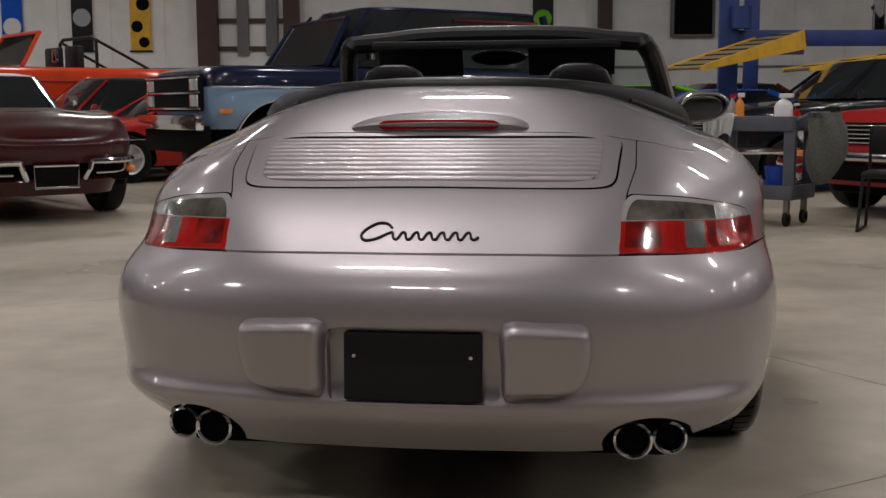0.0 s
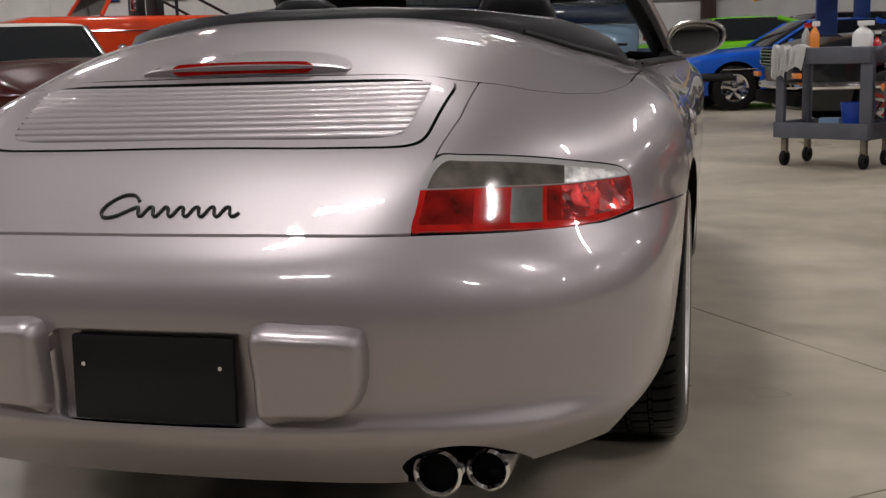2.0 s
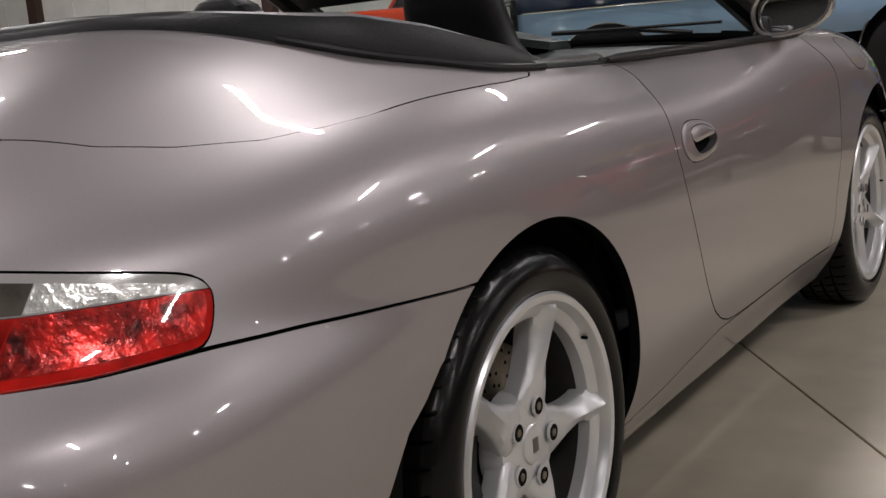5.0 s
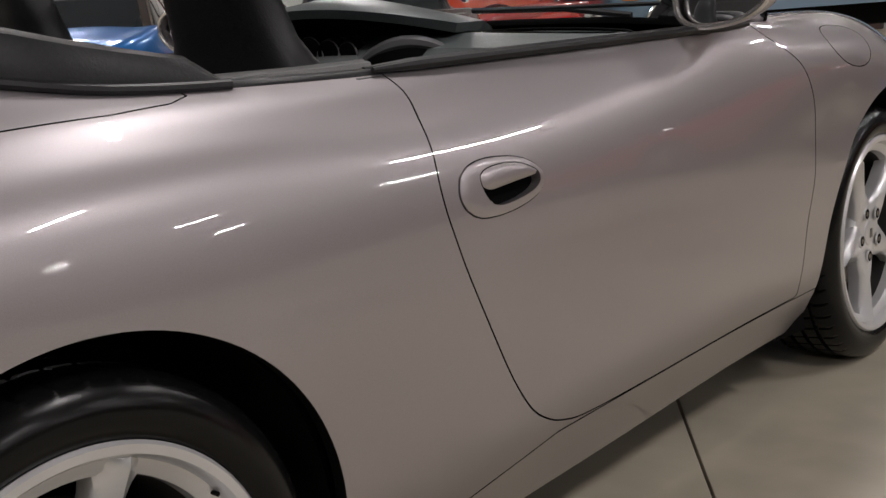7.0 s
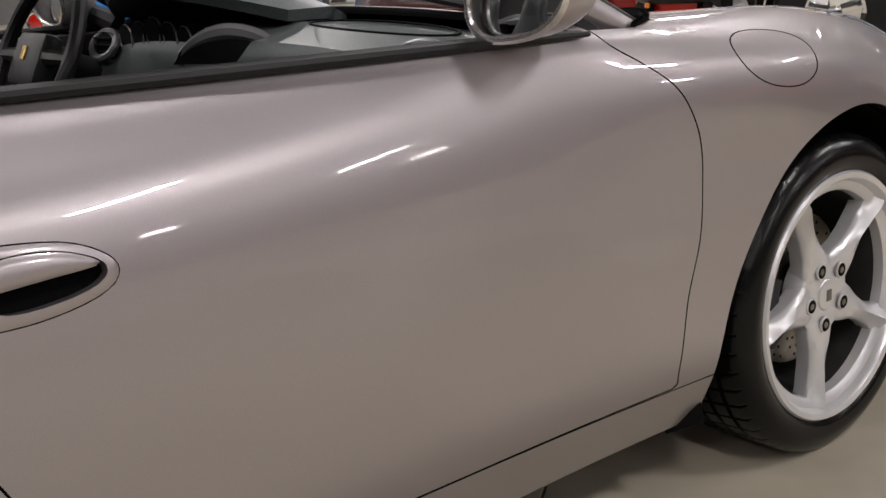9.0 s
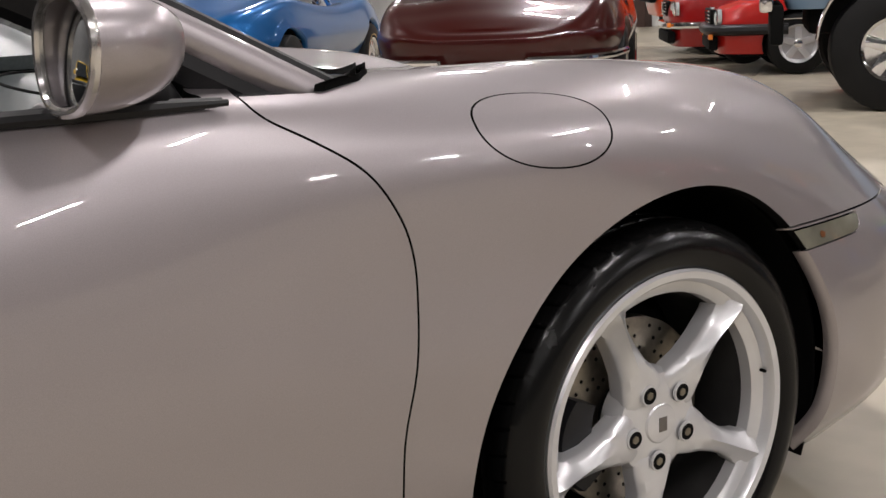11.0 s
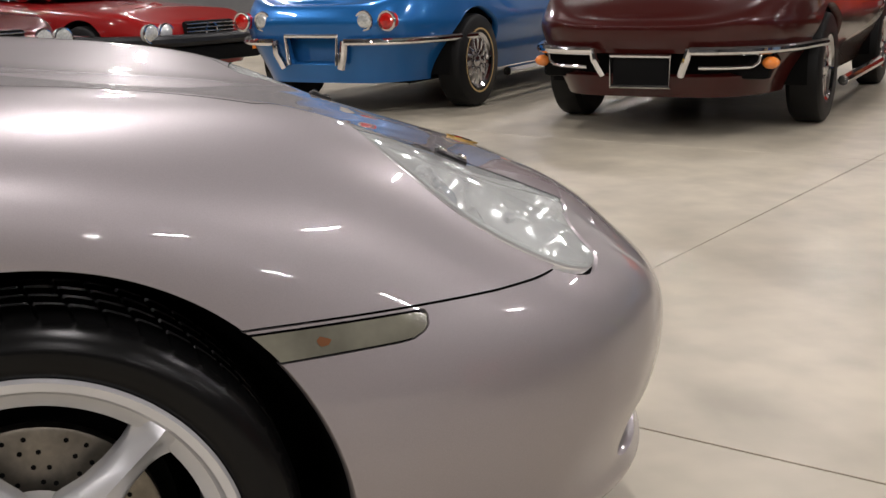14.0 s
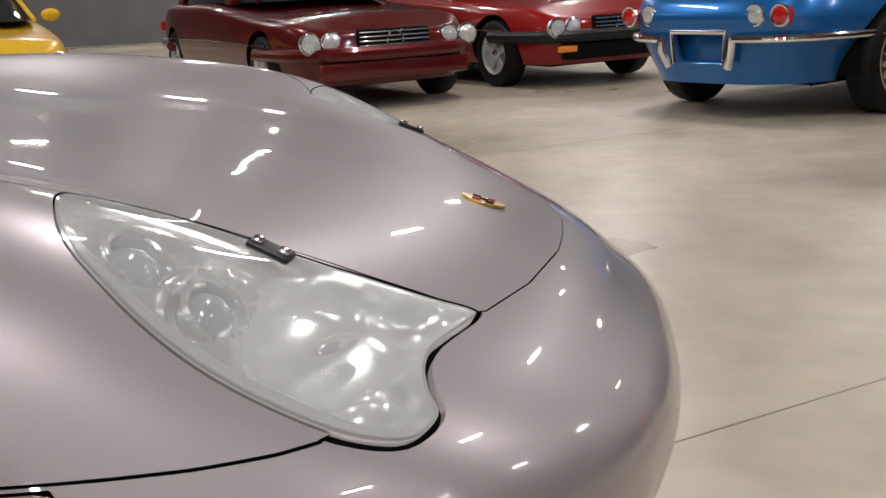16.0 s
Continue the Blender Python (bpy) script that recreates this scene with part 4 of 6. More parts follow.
for t in np.linspace(0, 1, 9):
    row = []
    for u in np.linspace(-1, 1, 25):
        xb, xt = .72 * u, .585 * u
        x = xb + (xt - xb) * t
        y = base_y(xb) + (top_y(xt) - base_y(xb)) * t
        z = .945 - .03 * u * u + (1.265 - .035 * u * u - (.945 - .03 * u * u)) * t + .018 * math.sin(math.pi * t)
        row.append(bm.verts.new((x, y, z)))
    rows.append(row)
for a, b in zip(rows, rows[1:]):
    for i in range(24):
        bm.faces.new((a[i], a[i + 1], b[i + 1], b[i]))
screen = part("windscreen", bm, GLASS, car, "clear tinted windscreen")
screen.visible_shadow = False
path = []
for t in np.linspace(0, 1, 8):
    path.append((-.742 + .137 * t, base_y(.72) - .01 + (top_y(.585) - base_y(.72)) * t, .918 + (1.225 - .918) * t + .018 * math.sin(math.pi * t)))
head = [(x, top_y(x), 1.281 - .06 * abs(x / .6) ** 3) for x in np.linspace(-.53, .53, 15)]
foot = tuple(2.1 * a - 1.1 * b for a, b in zip(path[0], path[1]))
rough_line = [foot] + path[:7] + [(-.598, 1.092, 1.222), (-.572, 1.098, 1.243)] + head[1:-1] + [(.572, 1.098, 1.243), (.598, 1.092, 1.222)] + [(-x, y, z) for x, y, z in path[6::-1] + [foot]]
full = []
for i in range(len(rough_line) - 1):
    a, b, c, d = (np.array(rough_line[min(max(i + k, 0), len(rough_line) - 1)]) for k in (-1, 0, 1, 2))
    full += [tuple(.5 * (2 * b + (c - a) * t + (2 * a - 5 * b + 4 * c - d) * t * t + (3 * b - a - 3 * c + d) * t ** 3)) for t in (0, .34, .67)]
full.append(rough_line[-1])
pillar = lambda x: min(1, max(0, (abs(x) - .54) / .07))
bm = bmesh.new()
tube(bm, [(x * (1 - .018 * pillar(x)), y - .004, z - .012 + .006 * pillar(x)) for x, y, z in full], .037, 10)
part("windscreen_frame", bm, MATT, car, "black windscreen frame")
bm = bmesh.new()
tube(bm, [(x * (1.004 + .014 * pillar(x)), y + .050, z + .004 - .008 * pillar(x)) for x, y, z in full], .026, 12)
part("frame_trim", bm, PAINT, car, "silver windscreen surround")
bm = bmesh.new()
tube(bm, [(x * 1.002, y + .062, z + .018) for x, y, z in full], .012, 8)
part("glass_seal", bm, MATT, car, "black windscreen seal")
bm = bmesh.new()
box(bm, (.98, .10, .035), (0, 1.075, 1.225), .015)
part("header_lining", bm, MATT, car)
for s in (1, -1):
    bm = bmesh.new()
    box(bm, (.34, .012, .12), (0, 0, 0), .005, pose(s * .30, 1.10, 1.16, 35, 0, 0))
    part("sun_visor", bm, MATT, car)
    # door mirror: a smooth shell, the glass in its rear face, on an arm
    bm = bmesh.new()
    rings = []
    for t in np.linspace(0, 1, 9):
        k = math.sqrt(max(0, 1 - (t * .97) ** 2.6))
        ring = []
        for j in range(28):
            a = 2 * math.pi * j / 28
            cx, cz = math.cos(a), math.sin(a)
            px = math.copysign(abs(cx) ** .8, cx) * .104 * k
            pz = math.copysign(abs(cz) ** .85, cz) * .064 * k * (1 - .14 * cx)
            ring.append(bm.verts.new((s * (.853 + px), 1.475 + .115 * t, .978 + pz + .01 * cx)))
        rings.append(ring)
    for a, b in zip(rings, rings[1:]):
        for j in range(28):
            bm.faces.new((a[j], a[(j + 1) % 28], b[(j + 1) % 28], b[j]))
    bm.faces.new(rings[-1])
    bmesh.ops.recalc_face_normals(bm, faces=bm.faces)
    mirror = part("door_mirror", bm, PAINT, car, "silver door mirror")
    bm = bmesh.new()
    ring = [(s * (.853 + math.copysign(abs(math.cos(a)) ** .8, math.cos(a)) * .099), 1.472,
             .978 + math.copysign(abs(math.sin(a)) ** .85, math.sin(a)) * .060 * (1 - .14 * math.cos(a)) + .01 * math.cos(a)) for a in np.linspace(0, 2 * math.pi, 33)[:-1]]
    tube(bm, ring, .0065, 8, True)
    part("mirror_rim", bm, CHROME_TRIM, mirror, "bright mirror rim")
    bm = bmesh.new()
    glass_rings = []
    for k in np.linspace(.93, .05, 10):
        glass_rings.append([bm.verts.new((s * (.853 + (s * x - .853) * k), y + .016 + .06 * (s * x - .853) * k + .12 * (z - .978) * k + 1.0 * k * k * ((s * x - .853) ** 2 + (z - .978) ** 2), .978 + (z - .978) * k)) for x, y, z in ring])
    for a, b in zip(glass_rings, glass_rings[1:]):
        for j in range(len(a)):
            bm.faces.new((a[j], a[(j + 1) % len(a)], b[(j + 1) % len(a)], b[j]))
    bm.faces.new(glass_rings[-1])
    bmesh.ops.recalc_face_normals(bm, faces=bm.faces)
    part("mirror_glass", bm, MIRROR, mirror, "mirror glass")
    bm = bmesh.new()
    tube(bm, mirrored([(.74, 1.60, .905), (.775, 1.575, .925), (.80, 1.545, .945), (.84, 1.53, .955)], s), [.035, .032, .026, .022], 10)
    part("mirror_arm", bm, MATT, mirror, "black mirror arm")
    # strips along the door top and the black rail behind it
    bm = bmesh.new()
    tube(bm, mirrored([(.716 + .100 * t ** 1.2, .650 + 1.01 * t, .906 + .004 * t) for t in np.linspace(0, 1, 12)], s), [.004] + [.009] * 10 + [.004], 8)
    part("door_weatherstrip", bm, MATT, car)
    bm = bmesh.new()
    tube(bm, mirrored([(.697 + .102 * t ** 1.2, .650 + 1.01 * t, .907 + .004 * t) for t in np.linspace(0, 1, 12)], s), [.004] + [.009] * 10 + [.004], 8)
    part("window_channel", bm, BLACK, car)
    bm = bmesh.new()
    box(bm, (.05, 1.05, .40), (s * .70, 1.12, .70), .02)
    part("door_trim", bm, LEATHER, car)
# black surround of the folded roof bay: a broad band inside the lid's edge
edge_line = np.array(LINES["cockpit"][:9])
at = np.linspace(0, 1, 40)
line = spline(np.linspace(0, 1, 9), edge_line, at)
bm = bmesh.new()
rows = []
for dx, rise, fall in ((.004, 0, .004), (.002, .25, 0), (-.004, .6, 0), (-.016, .88, 0), (-.04, 1, 0), (-.09, .95, 0), (-.15, .6, .01), (-.18, 0, .12)):
    row = []
    for s in (-1, 1):
        seq = line[::-1] if s < 0 else line[1:]
        for i, (x, y, z) in enumerate(seq):
            k = min(1.0, abs(x) / .5)
            f = np.interp(y, (.10, .40, .70), (1, .75, .4))
            g = np.interp(y, (-.2, -.1, 0, .12, .24, .36, .378, .7), (.026, .050, .076, .072, .058, .042, .011, .008))
            row.append(bm.verts.new((s * max(0, x + dx * f * k), y - dx * f * (1 - k * .75), z + rise * g - fall)))
    rows.append(row)
for a, b in zip(rows, rows[1:]):
    for i in range(len(a) - 1):
        bm.faces.new((a[i], a[i + 1], b[i + 1], b[i]))
bmesh.ops.recalc_face_normals(bm, faces=bm.faces)
part("roof_bay_surround", bm, LEATHER, car, "black padded roof bay surround")
bm = bmesh.new()
tube(bm, [(x + .004, y, z + .004) for x, y, z in line[14:34]], .0075, 8)
part("surround_bead", bm, BLACK, car)
bm = bmesh.new()
tube(bm, [(-x - .004, y, z + .004) for x, y, z in line[14:34]], .0075, 8)
part("surround_bead", bm, BLACK, car)
# pale trim along the quarter panels behind the doors
for s in (-1, 1):
    bm = bmesh.new()
    rows = []
    for t in np.linspace(0, 1, 10):
        y = .385 + .285 * t
        xo = np.interp(y, (.237, .459, .77), (.672, .684, .706))
        w = .105 * (1 - t) ** .8 + .012
        rows.append([bm.verts.new((s * x, y, z)) for x, z in ((xo, .896), (xo - .006, .916), (xo - .02, .921), (xo - w, .919), (xo - w - .012, .908), (xo - w - .014, .86))])
    for a, b in zip(rows, rows[1:]):
        for i in range(5):
            bm.faces.new((a[i], a[i + 1], b[i + 1], b[i]))
    bmesh.ops.recalc_face_normals(bm, faces=bm.faces)
    part("quarter_trim", bm, QUARTER, car, "satin grey quarter trim")
# tub, rear shelf, dash
bm = bmesh.new()
box(bm, (1.36, 1.9, .04), (0, .95, .30), .01)
box(bm, (1.30, .04, .55), (0, .12, .62), .01)
box(bm, (1.36, .04, .5), (0, 1.66, .60), .01)
# The tub's black is the shade deep in the cabin.
part("cabin_tub", bm, BLACK_AND_SHADE, car)
bm = bmesh.new()
box(bm, (1.20, .34, .06), (0, .02, .90), .03, pose(0, 0, 0, 0, 0, 0))
part("rear_shelf", bm, LEATHER, car)
bm = bmesh.new()
rows = []
for y, k in ((-.16, .9), (-.10, 1.0), (0, 1.0), (.10, .92), (.18, .72), (.24, .35), (.26, -.3)):
    rows.append([bm.verts.new((x, y + .12 * (x / .62) ** 2 + .03, .940 + .080 * k * (1 - .95 * (x / .56) ** 2))) for x in np.linspace(-.53, .53, 25)])
for a, b in zip(rows, rows[1:]):
    for i in range(24):
        bm.faces.new((a[i], a[i + 1], b[i + 1], b[i]))
bmesh.ops.recalc_face_normals(bm, faces=bm.faces)
part("folded_roof_cover", bm, LEATHER, car, "black cover over the folded roof")
for s in (1, -1):
    seat = new("seat")
    seat.parent = car
    seat.matrix_basis = pose(s * .335, .99, .30)
    bm = bmesh.new()
    box(bm, (.50, .50, .16), (0, .15, .12), .06)
    part("seat_cushion", bm, LEATHER, seat)
    # one-piece back that narrows into a rounded head rest
    bm = bmesh.new()
    rings = []
    for h, w, th in ((.10, .22, .05), (.14, .245, .07), (.30, .25, .075), (.48, .245, .07), (.56, .225, .062), (.62, .165, .055), (.66, .138, .052), (.72, .126, .052), (.77, .119, .05), (.81, .098, .044), (.828, .07, .032), (.836, .035, .015)):
        ring = []
        for a in np.linspace(0, 2 * math.pi, 33)[:-1]:
            ring.append(bm.verts.new((math.copysign(abs(math.cos(a)) ** .6, math.cos(a)) * w, -.085 - .30 * h + math.copysign(abs(math.sin(a)) ** .7, math.sin(a)) * th, h)))
        rings.append(ring)
    for a, b in zip(rings, rings[1:]):
        for j in range(32):
            bm.faces.new((a[j], a[(j + 1) % 32], b[(j + 1) % 32], b[j]))
    bm.faces.new(rings[-1])
    bm.faces.new(rings[0][::-1])
    bmesh.ops.recalc_face_normals(bm, faces=bm.faces)
    part("seat_back", bm, LEATHER, seat, "black leather seat back with fixed head rest")
    for k in (-1, 1):
        bm = bmesh.new()
        tube(bm, [(k * .15, -.085 - .30 * h - .072, h) for h in np.linspace(.16, .56, 9)], .004, 6)
        part("seat_piping", bm, BLACK, seat)
# dash: a swept hood with a soft roll towards the cabin
bm = bmesh.new()
rows = []
for y, z, drop in ((1.80, .905, .03), (1.72, .920, .03), (1.60, .926, .03), (1.50, .918, .035), (1.44, .895, .04), (1.42, .85, .04), (1.43, .78, .04), (1.46, .65, .02)):
    row = []
    for u in np.linspace(-1, 1, 31):
        hump = .012 * math.exp(-((u * .70 + .36) / .2) ** 2)
        row.append(bm.verts.new((u * .70, y + .08 * (y < 1.56), z - drop * u * u + hump * (y < 1.7))))
    rows.append(row)
for a, b in zip(rows, rows[1:]):
    for i in range(30):
        bm.faces.new((a[i], a[i + 1], b[i + 1], b[i]))
bmesh.ops.recalc_face_normals(bm, faces=bm.faces)
dash = part("dashboard", bm, DASH, car, "dark grey padded dashboard")
bm = bmesh.new()
tube(bm, [(.36 + .21 * math.cos(a) * (1 if math.cos(a) > 0 else .9), 1.60 + .075 * math.sin(a), .9245 - .03 * ((.36 + .21 * math.cos(a)) / .7) ** 2 + .004) for a in np.linspace(0, 2 * math.pi, 41)[:-1]], .0022, 6, True)
part("airbag_lid_joint", bm, BLACK_AND_SHADE, dash)
for x, wide, tall in ((.60, .062, .030), (-.60, .062, .030)):
    bm = bmesh.new()
    tube(bm, [(x + wide * math.cos(a), 1.50 + .016 * math.sin(a), .872 + tall * math.sin(a)) for a in np.linspace(0, 2 * math.pi, 29)[:-1]], .010, 8, True)
    vent = part("air_vent", bm, SATIN, dash, "oval vent with satin ring")
    for k in (-1, 0, 1):
        bm = bmesh.new()
        box(bm, (wide * 1.6, .006, .004), (x, 1.497, .872 + k * .016), .001)
        part("vent_slat", bm, BLACK_AND_SHADE, vent)
    bm = bmesh.new()
    box(bm, (wide * 1.8, .02, .06), (x, 1.511, .872), .02)
    part("vent_well", bm, BLACK_AND_SHADE, vent)
for k, r in ((-2, .034), (-1, .042), (0, .052), (1, .042), (2, .034)):
    bm = bmesh.new()
    rod(bm, (-.36 + k * .072, 1.515, .885), (-.36 + k * .072, 1.555, .893), r, n=24)
    dial = part("dial", bm, BLACK_AND_SHADE, dash)
    bm = bmesh.new()
    tube(bm, [(-.36 + k * .072 + r * math.cos(a), 1.514, .885 + r * math.sin(a)) for a in np.linspace(0, 2 * math.pi, 25)[:-1]], .0025, 6, True)
    part("dial_ring", bm, SATIN, dial)
# binnacle hood over the dials and the arched centre vent
bm = bmesh.new()
rows = []
for v, lift_, back in ((0, .70, 0), (.12, .88, 0), (.4, 1, 0), (.75, .7, 0), (1, .1, .02)):
    rows.append([bm.verts.new((-.30 + .40 * u, (1.43 + .15 * u * u) * (1 - v) + 1.72 * v, .950 - back + .082 * (1 - u * u) * lift_)) for u in np.linspace(-1, 1, 27)])
for a, b in zip(rows, rows[1:]):
    for i in range(26):
        bm.faces.new((a[i], a[i + 1], b[i + 1], b[i]))
bmesh.ops.recalc_face_normals(bm, faces=bm.faces)
bmesh.ops.solidify(bm, geom=bm.faces[:], thickness=.024)
part("binnacle_hood", bm, DASH, dash, "dark hood over the dials")
arch_line = [(-.115 + .235 * k, 1.445 + .12 * k, .850 + .062 * math.sin(math.pi * k) ** .6) for k in np.linspace(0, 1, 21)]
bm = bmesh.new()
tube(bm, arch_line, [.010 + .008 * math.sin(math.pi * k) for k in np.linspace(0, 1, 21)], 8)
vent = part("centre_vent", bm, SATIN, dash, "satin arch round the centre vents")
bm = bmesh.new()
f = bm.faces.new([bm.verts.new((x, y - .012, z)) for x, y, z in arch_line])
r = bmesh.ops.extrude_face_region(bm, geom=[f])
bmesh.ops.translate(bm, verts=[v for v in r["geom"] if isinstance(v, bmesh.types.BMVert)], vec=(-.01, .03, 0))
bmesh.ops.recalc_face_normals(bm, faces=bm.faces)
part("vent_well", bm, BLACK_AND_SHADE, vent)
bm = bmesh.new()
wm = pose(-.36, 1.245, .875, 65, 0, 0)
tube(bm, [wm @ Vector((.185 * math.cos(a), .185 * math.sin(a), 0)) for a in np.linspace(0, 2 * math.pi, 41)[:-1]], .016, 10, True)
steer = part("steering_wheel", bm, LEATHER, car, "black leather steering wheel")
bm = bmesh.new()
box(bm, (.15, .12, .05), (0, -.01, .0), .022, wm)
part("wheel_boss", bm, LEATHER, steer)
for a in (0, 180, 250, 290):
    bm = bmesh.new()
    rod(bm, wm @ Vector((.05 * math.cos(radians(a)), .05 * math.sin(radians(a)), 0)), wm @ Vector((.18 * math.cos(radians(a)), .18 * math.sin(radians(a)), 0)), .02, .014, 8)
    part("wheel_spoke", bm, LEATHER, steer)
bm = bmesh.new()
box(bm, (.022, .030, .003), (0, .0, .027), .001, wm)
part("boss_crest", bm, GOLD, steer)
bm = bmesh.new()
rod(bm, wm @ Vector((0, 0, -.01)), wm @ Vector((0, 0, -.13)), .04)
part("steering_column", bm, BLACK_AND_SHADE, steer)
bm = bmesh.new()
bmesh.ops.create_uvsphere(bm, u_segments=20, v_segments=10, radius=1, matrix=pose(0, 1.24, 1.185, 20, 0, 0) @ Matrix.Diagonal((.115, .02, .035, 1)))
part("rear_view_mirror", bm, MATT, car)
for s in (-1, 1):
    bm = bmesh.new()
    tube(bm, [(s * .50 - .02, 1.755, .94), (s * .30, 1.745, .965), (s * .05 - .02, 1.73, .975)], .008, 6)
    arm = part("wiper", bm, MATT, car, "black wiper")
    bm = bmesh.new()
    tube(bm, [(s * .34 + .25 * k, 1.70, .975 - .02 * abs(s * .34 + .25 * k)) for k in (-1, 0, 1)], .005, 6)
    part("wiper_blade", bm, MATT, arm)


# ---- the other cars in the hall ----
PAINTS = {}


def car_paint(name, colour, metal=0.0):
    if name not in PAINTS:
        PAINTS[name] = material(name, colour, .3, metal, .8, Specular_IOR_Level=.1, stain=.05, stain_size=3)
    return PAINTS[name]


CAR_GLASS = material("dark_window", (.015, .018, .02), .06, coat=1.0)
CANVAS = material("black_canvas", (.015, .015, .016), .8, grain=.2, grain_size=200, bump=.3, bump_size=300)
LAMP_GLASS = material("lamp_glass", (.6, .62, .6), .1, .4, 1.0, grain=.2, grain_size=60)
WHITEWALL = material("pale_rubber", (.55, .38, .16), .6)
TYRE_BG = material("worn_rubber", (.007, .007, .007), .5, Specular_IOR_Level=.2, stain=.2, stain_size=5)


def profile_at(pts, y):
    return np.interp(y, [p[0] for p in pts], [p[1] for p in pts])


def plan(length, width, n, count=19):
    """Half the outline of a car from above, from tail to nose."""
    a = np.linspace(0, math.pi, count)
    c, s = np.cos(a), np.sin(a)
    return np.abs(s) ** (2 / n) * width / 2, -np.sign(c) * np.abs(c) ** (2 / n) * length / 2


def body_skin(length, width, top, n=4.6, floor=.20, tuck=.9, crown=.04, waist=.0):
    x, y = plan(length, width, n)
    t = profile_at(top, y)
    rows = []
    for fx, fy, z in ((tuck, .965, floor + 0 * t), (tuck + .065, .985, floor + .17 + 0 * t), (1.0, 1.0, floor + .17 + .45 * (t - floor - .17)), (.985 - waist, .997, t - .13),
                      (.935 - waist, .985, t - .035), (.80, .965, t), (.42, .945, t + crown * .7), (0, .94, t + crown)):
        rows.append(np.stack((x * fx, y * fy, z), axis=1))
    net = np.array(rows)
    net[:, 0, 0] = net[:, -1, 0] = 0
    return Skin(net_surface(net, 130, 56))


def plain_wheel(parent, x, y, r, rim, width, rim_mat, spokes=5, ring=None, name="wheel"):
    hub = new(name)
    hub.parent = parent
    hub.matrix_basis = pose(x, y, r, 0, 0, 0 if x > 0 else 180)
    bm = bmesh.new()
    lathe(bm, [(rim, -.02), (rim + .01, -.002), (r - .03, .0), (r - .008, -.014), (r, -.035), (r, -width + .03), (r - .03, -width), (rim, -width)], 40)
    bmesh.ops.recalc_face_normals(bm, faces=bm.faces)
    part("tyre", bm, TYRE_BG, hub)
    if ring:
        bm = bmesh.new()
        lathe(bm, [(rim + .022, .0015), (rim + .034, .0025)], 40)
        bmesh.ops.recalc_face_normals(bm, faces=bm.faces)
        part("tyre_stripe", bm, ring, hub)
    bm = bmesh.new()
    lathe(bm, [(rim + .004, -.014), (rim, -.004), (rim - .02, -.018), (rim - .03, -.06), (.02, -.075)], 40)
    bmesh.ops.recalc_face_normals(bm, faces=bm.faces)
    rimo = part("rim", bm, rim_mat, hub)
    for k in range(spokes):
        bm = bmesh.new()
        box(bm, (.02, rim * .34, rim * .8), (-.035, 0, rim * .52), .008, pose(0, 0, 0, 360 / spokes * k, 0, 0))
        part("spoke", bm, rim_mat, rimo)
    bm = bmesh.new()
    bmesh.ops.create_uvsphere(bm, u_segments=16, v_segments=8, radius=1, matrix=Matrix.Translation((-.03, 0, 0)) @ Matrix.Diagonal((.025, rim * .26, rim * .26, 1)))
    part("hub_cap", bm, CHROME, rimo)
    return hub


def bar_curve(length, width, n, z, end, span, out=.02, lift=0.0, start=0.0):
    """Points along the nose (end=1) or tail (-1) for a bumper; span: the share of half the width."""
    pts = []
    for u in np.linspace(-span, span, 25):
        if abs(u) < start:
            continue
        x = u * width / 2
        y = end * (length / 2 * (1 - abs(u) ** n) ** (1 / n) + out)
        pts.append((x, y, z + lift * abs(u)))
    return pts


def chrome_bumper(parent, pts, r=.035, mat=None, name="bumper"):
    bm = bmesh.new()
    tube(bm, pts, r, 10)
    return part(name, bm, mat or CHROME, parent)


def round_lamp(parent, x, y, z, r, end, mat, name, rim=True):
    bm = bmesh.new()
    lathe(bm, [(0, .03), (r * .6, .025), (r, .0), (r, -.05)], 24, Matrix.Translation((x, y, z)) @ pose(0, 0, 0, 0, 0, 90 * end))
    lamp = part(name, bm, mat, parent)
    if rim:
        bm = bmesh.new()
        tube(bm, [(x + r * math.cos(a), y + end * .004, z + r * math.sin(a)) for a in np.linspace(0, 2 * math.pi, 25)[:-1]], .010, 6, True)
        part("lamp_rim", bm, CHROME, lamp)
    return lamp


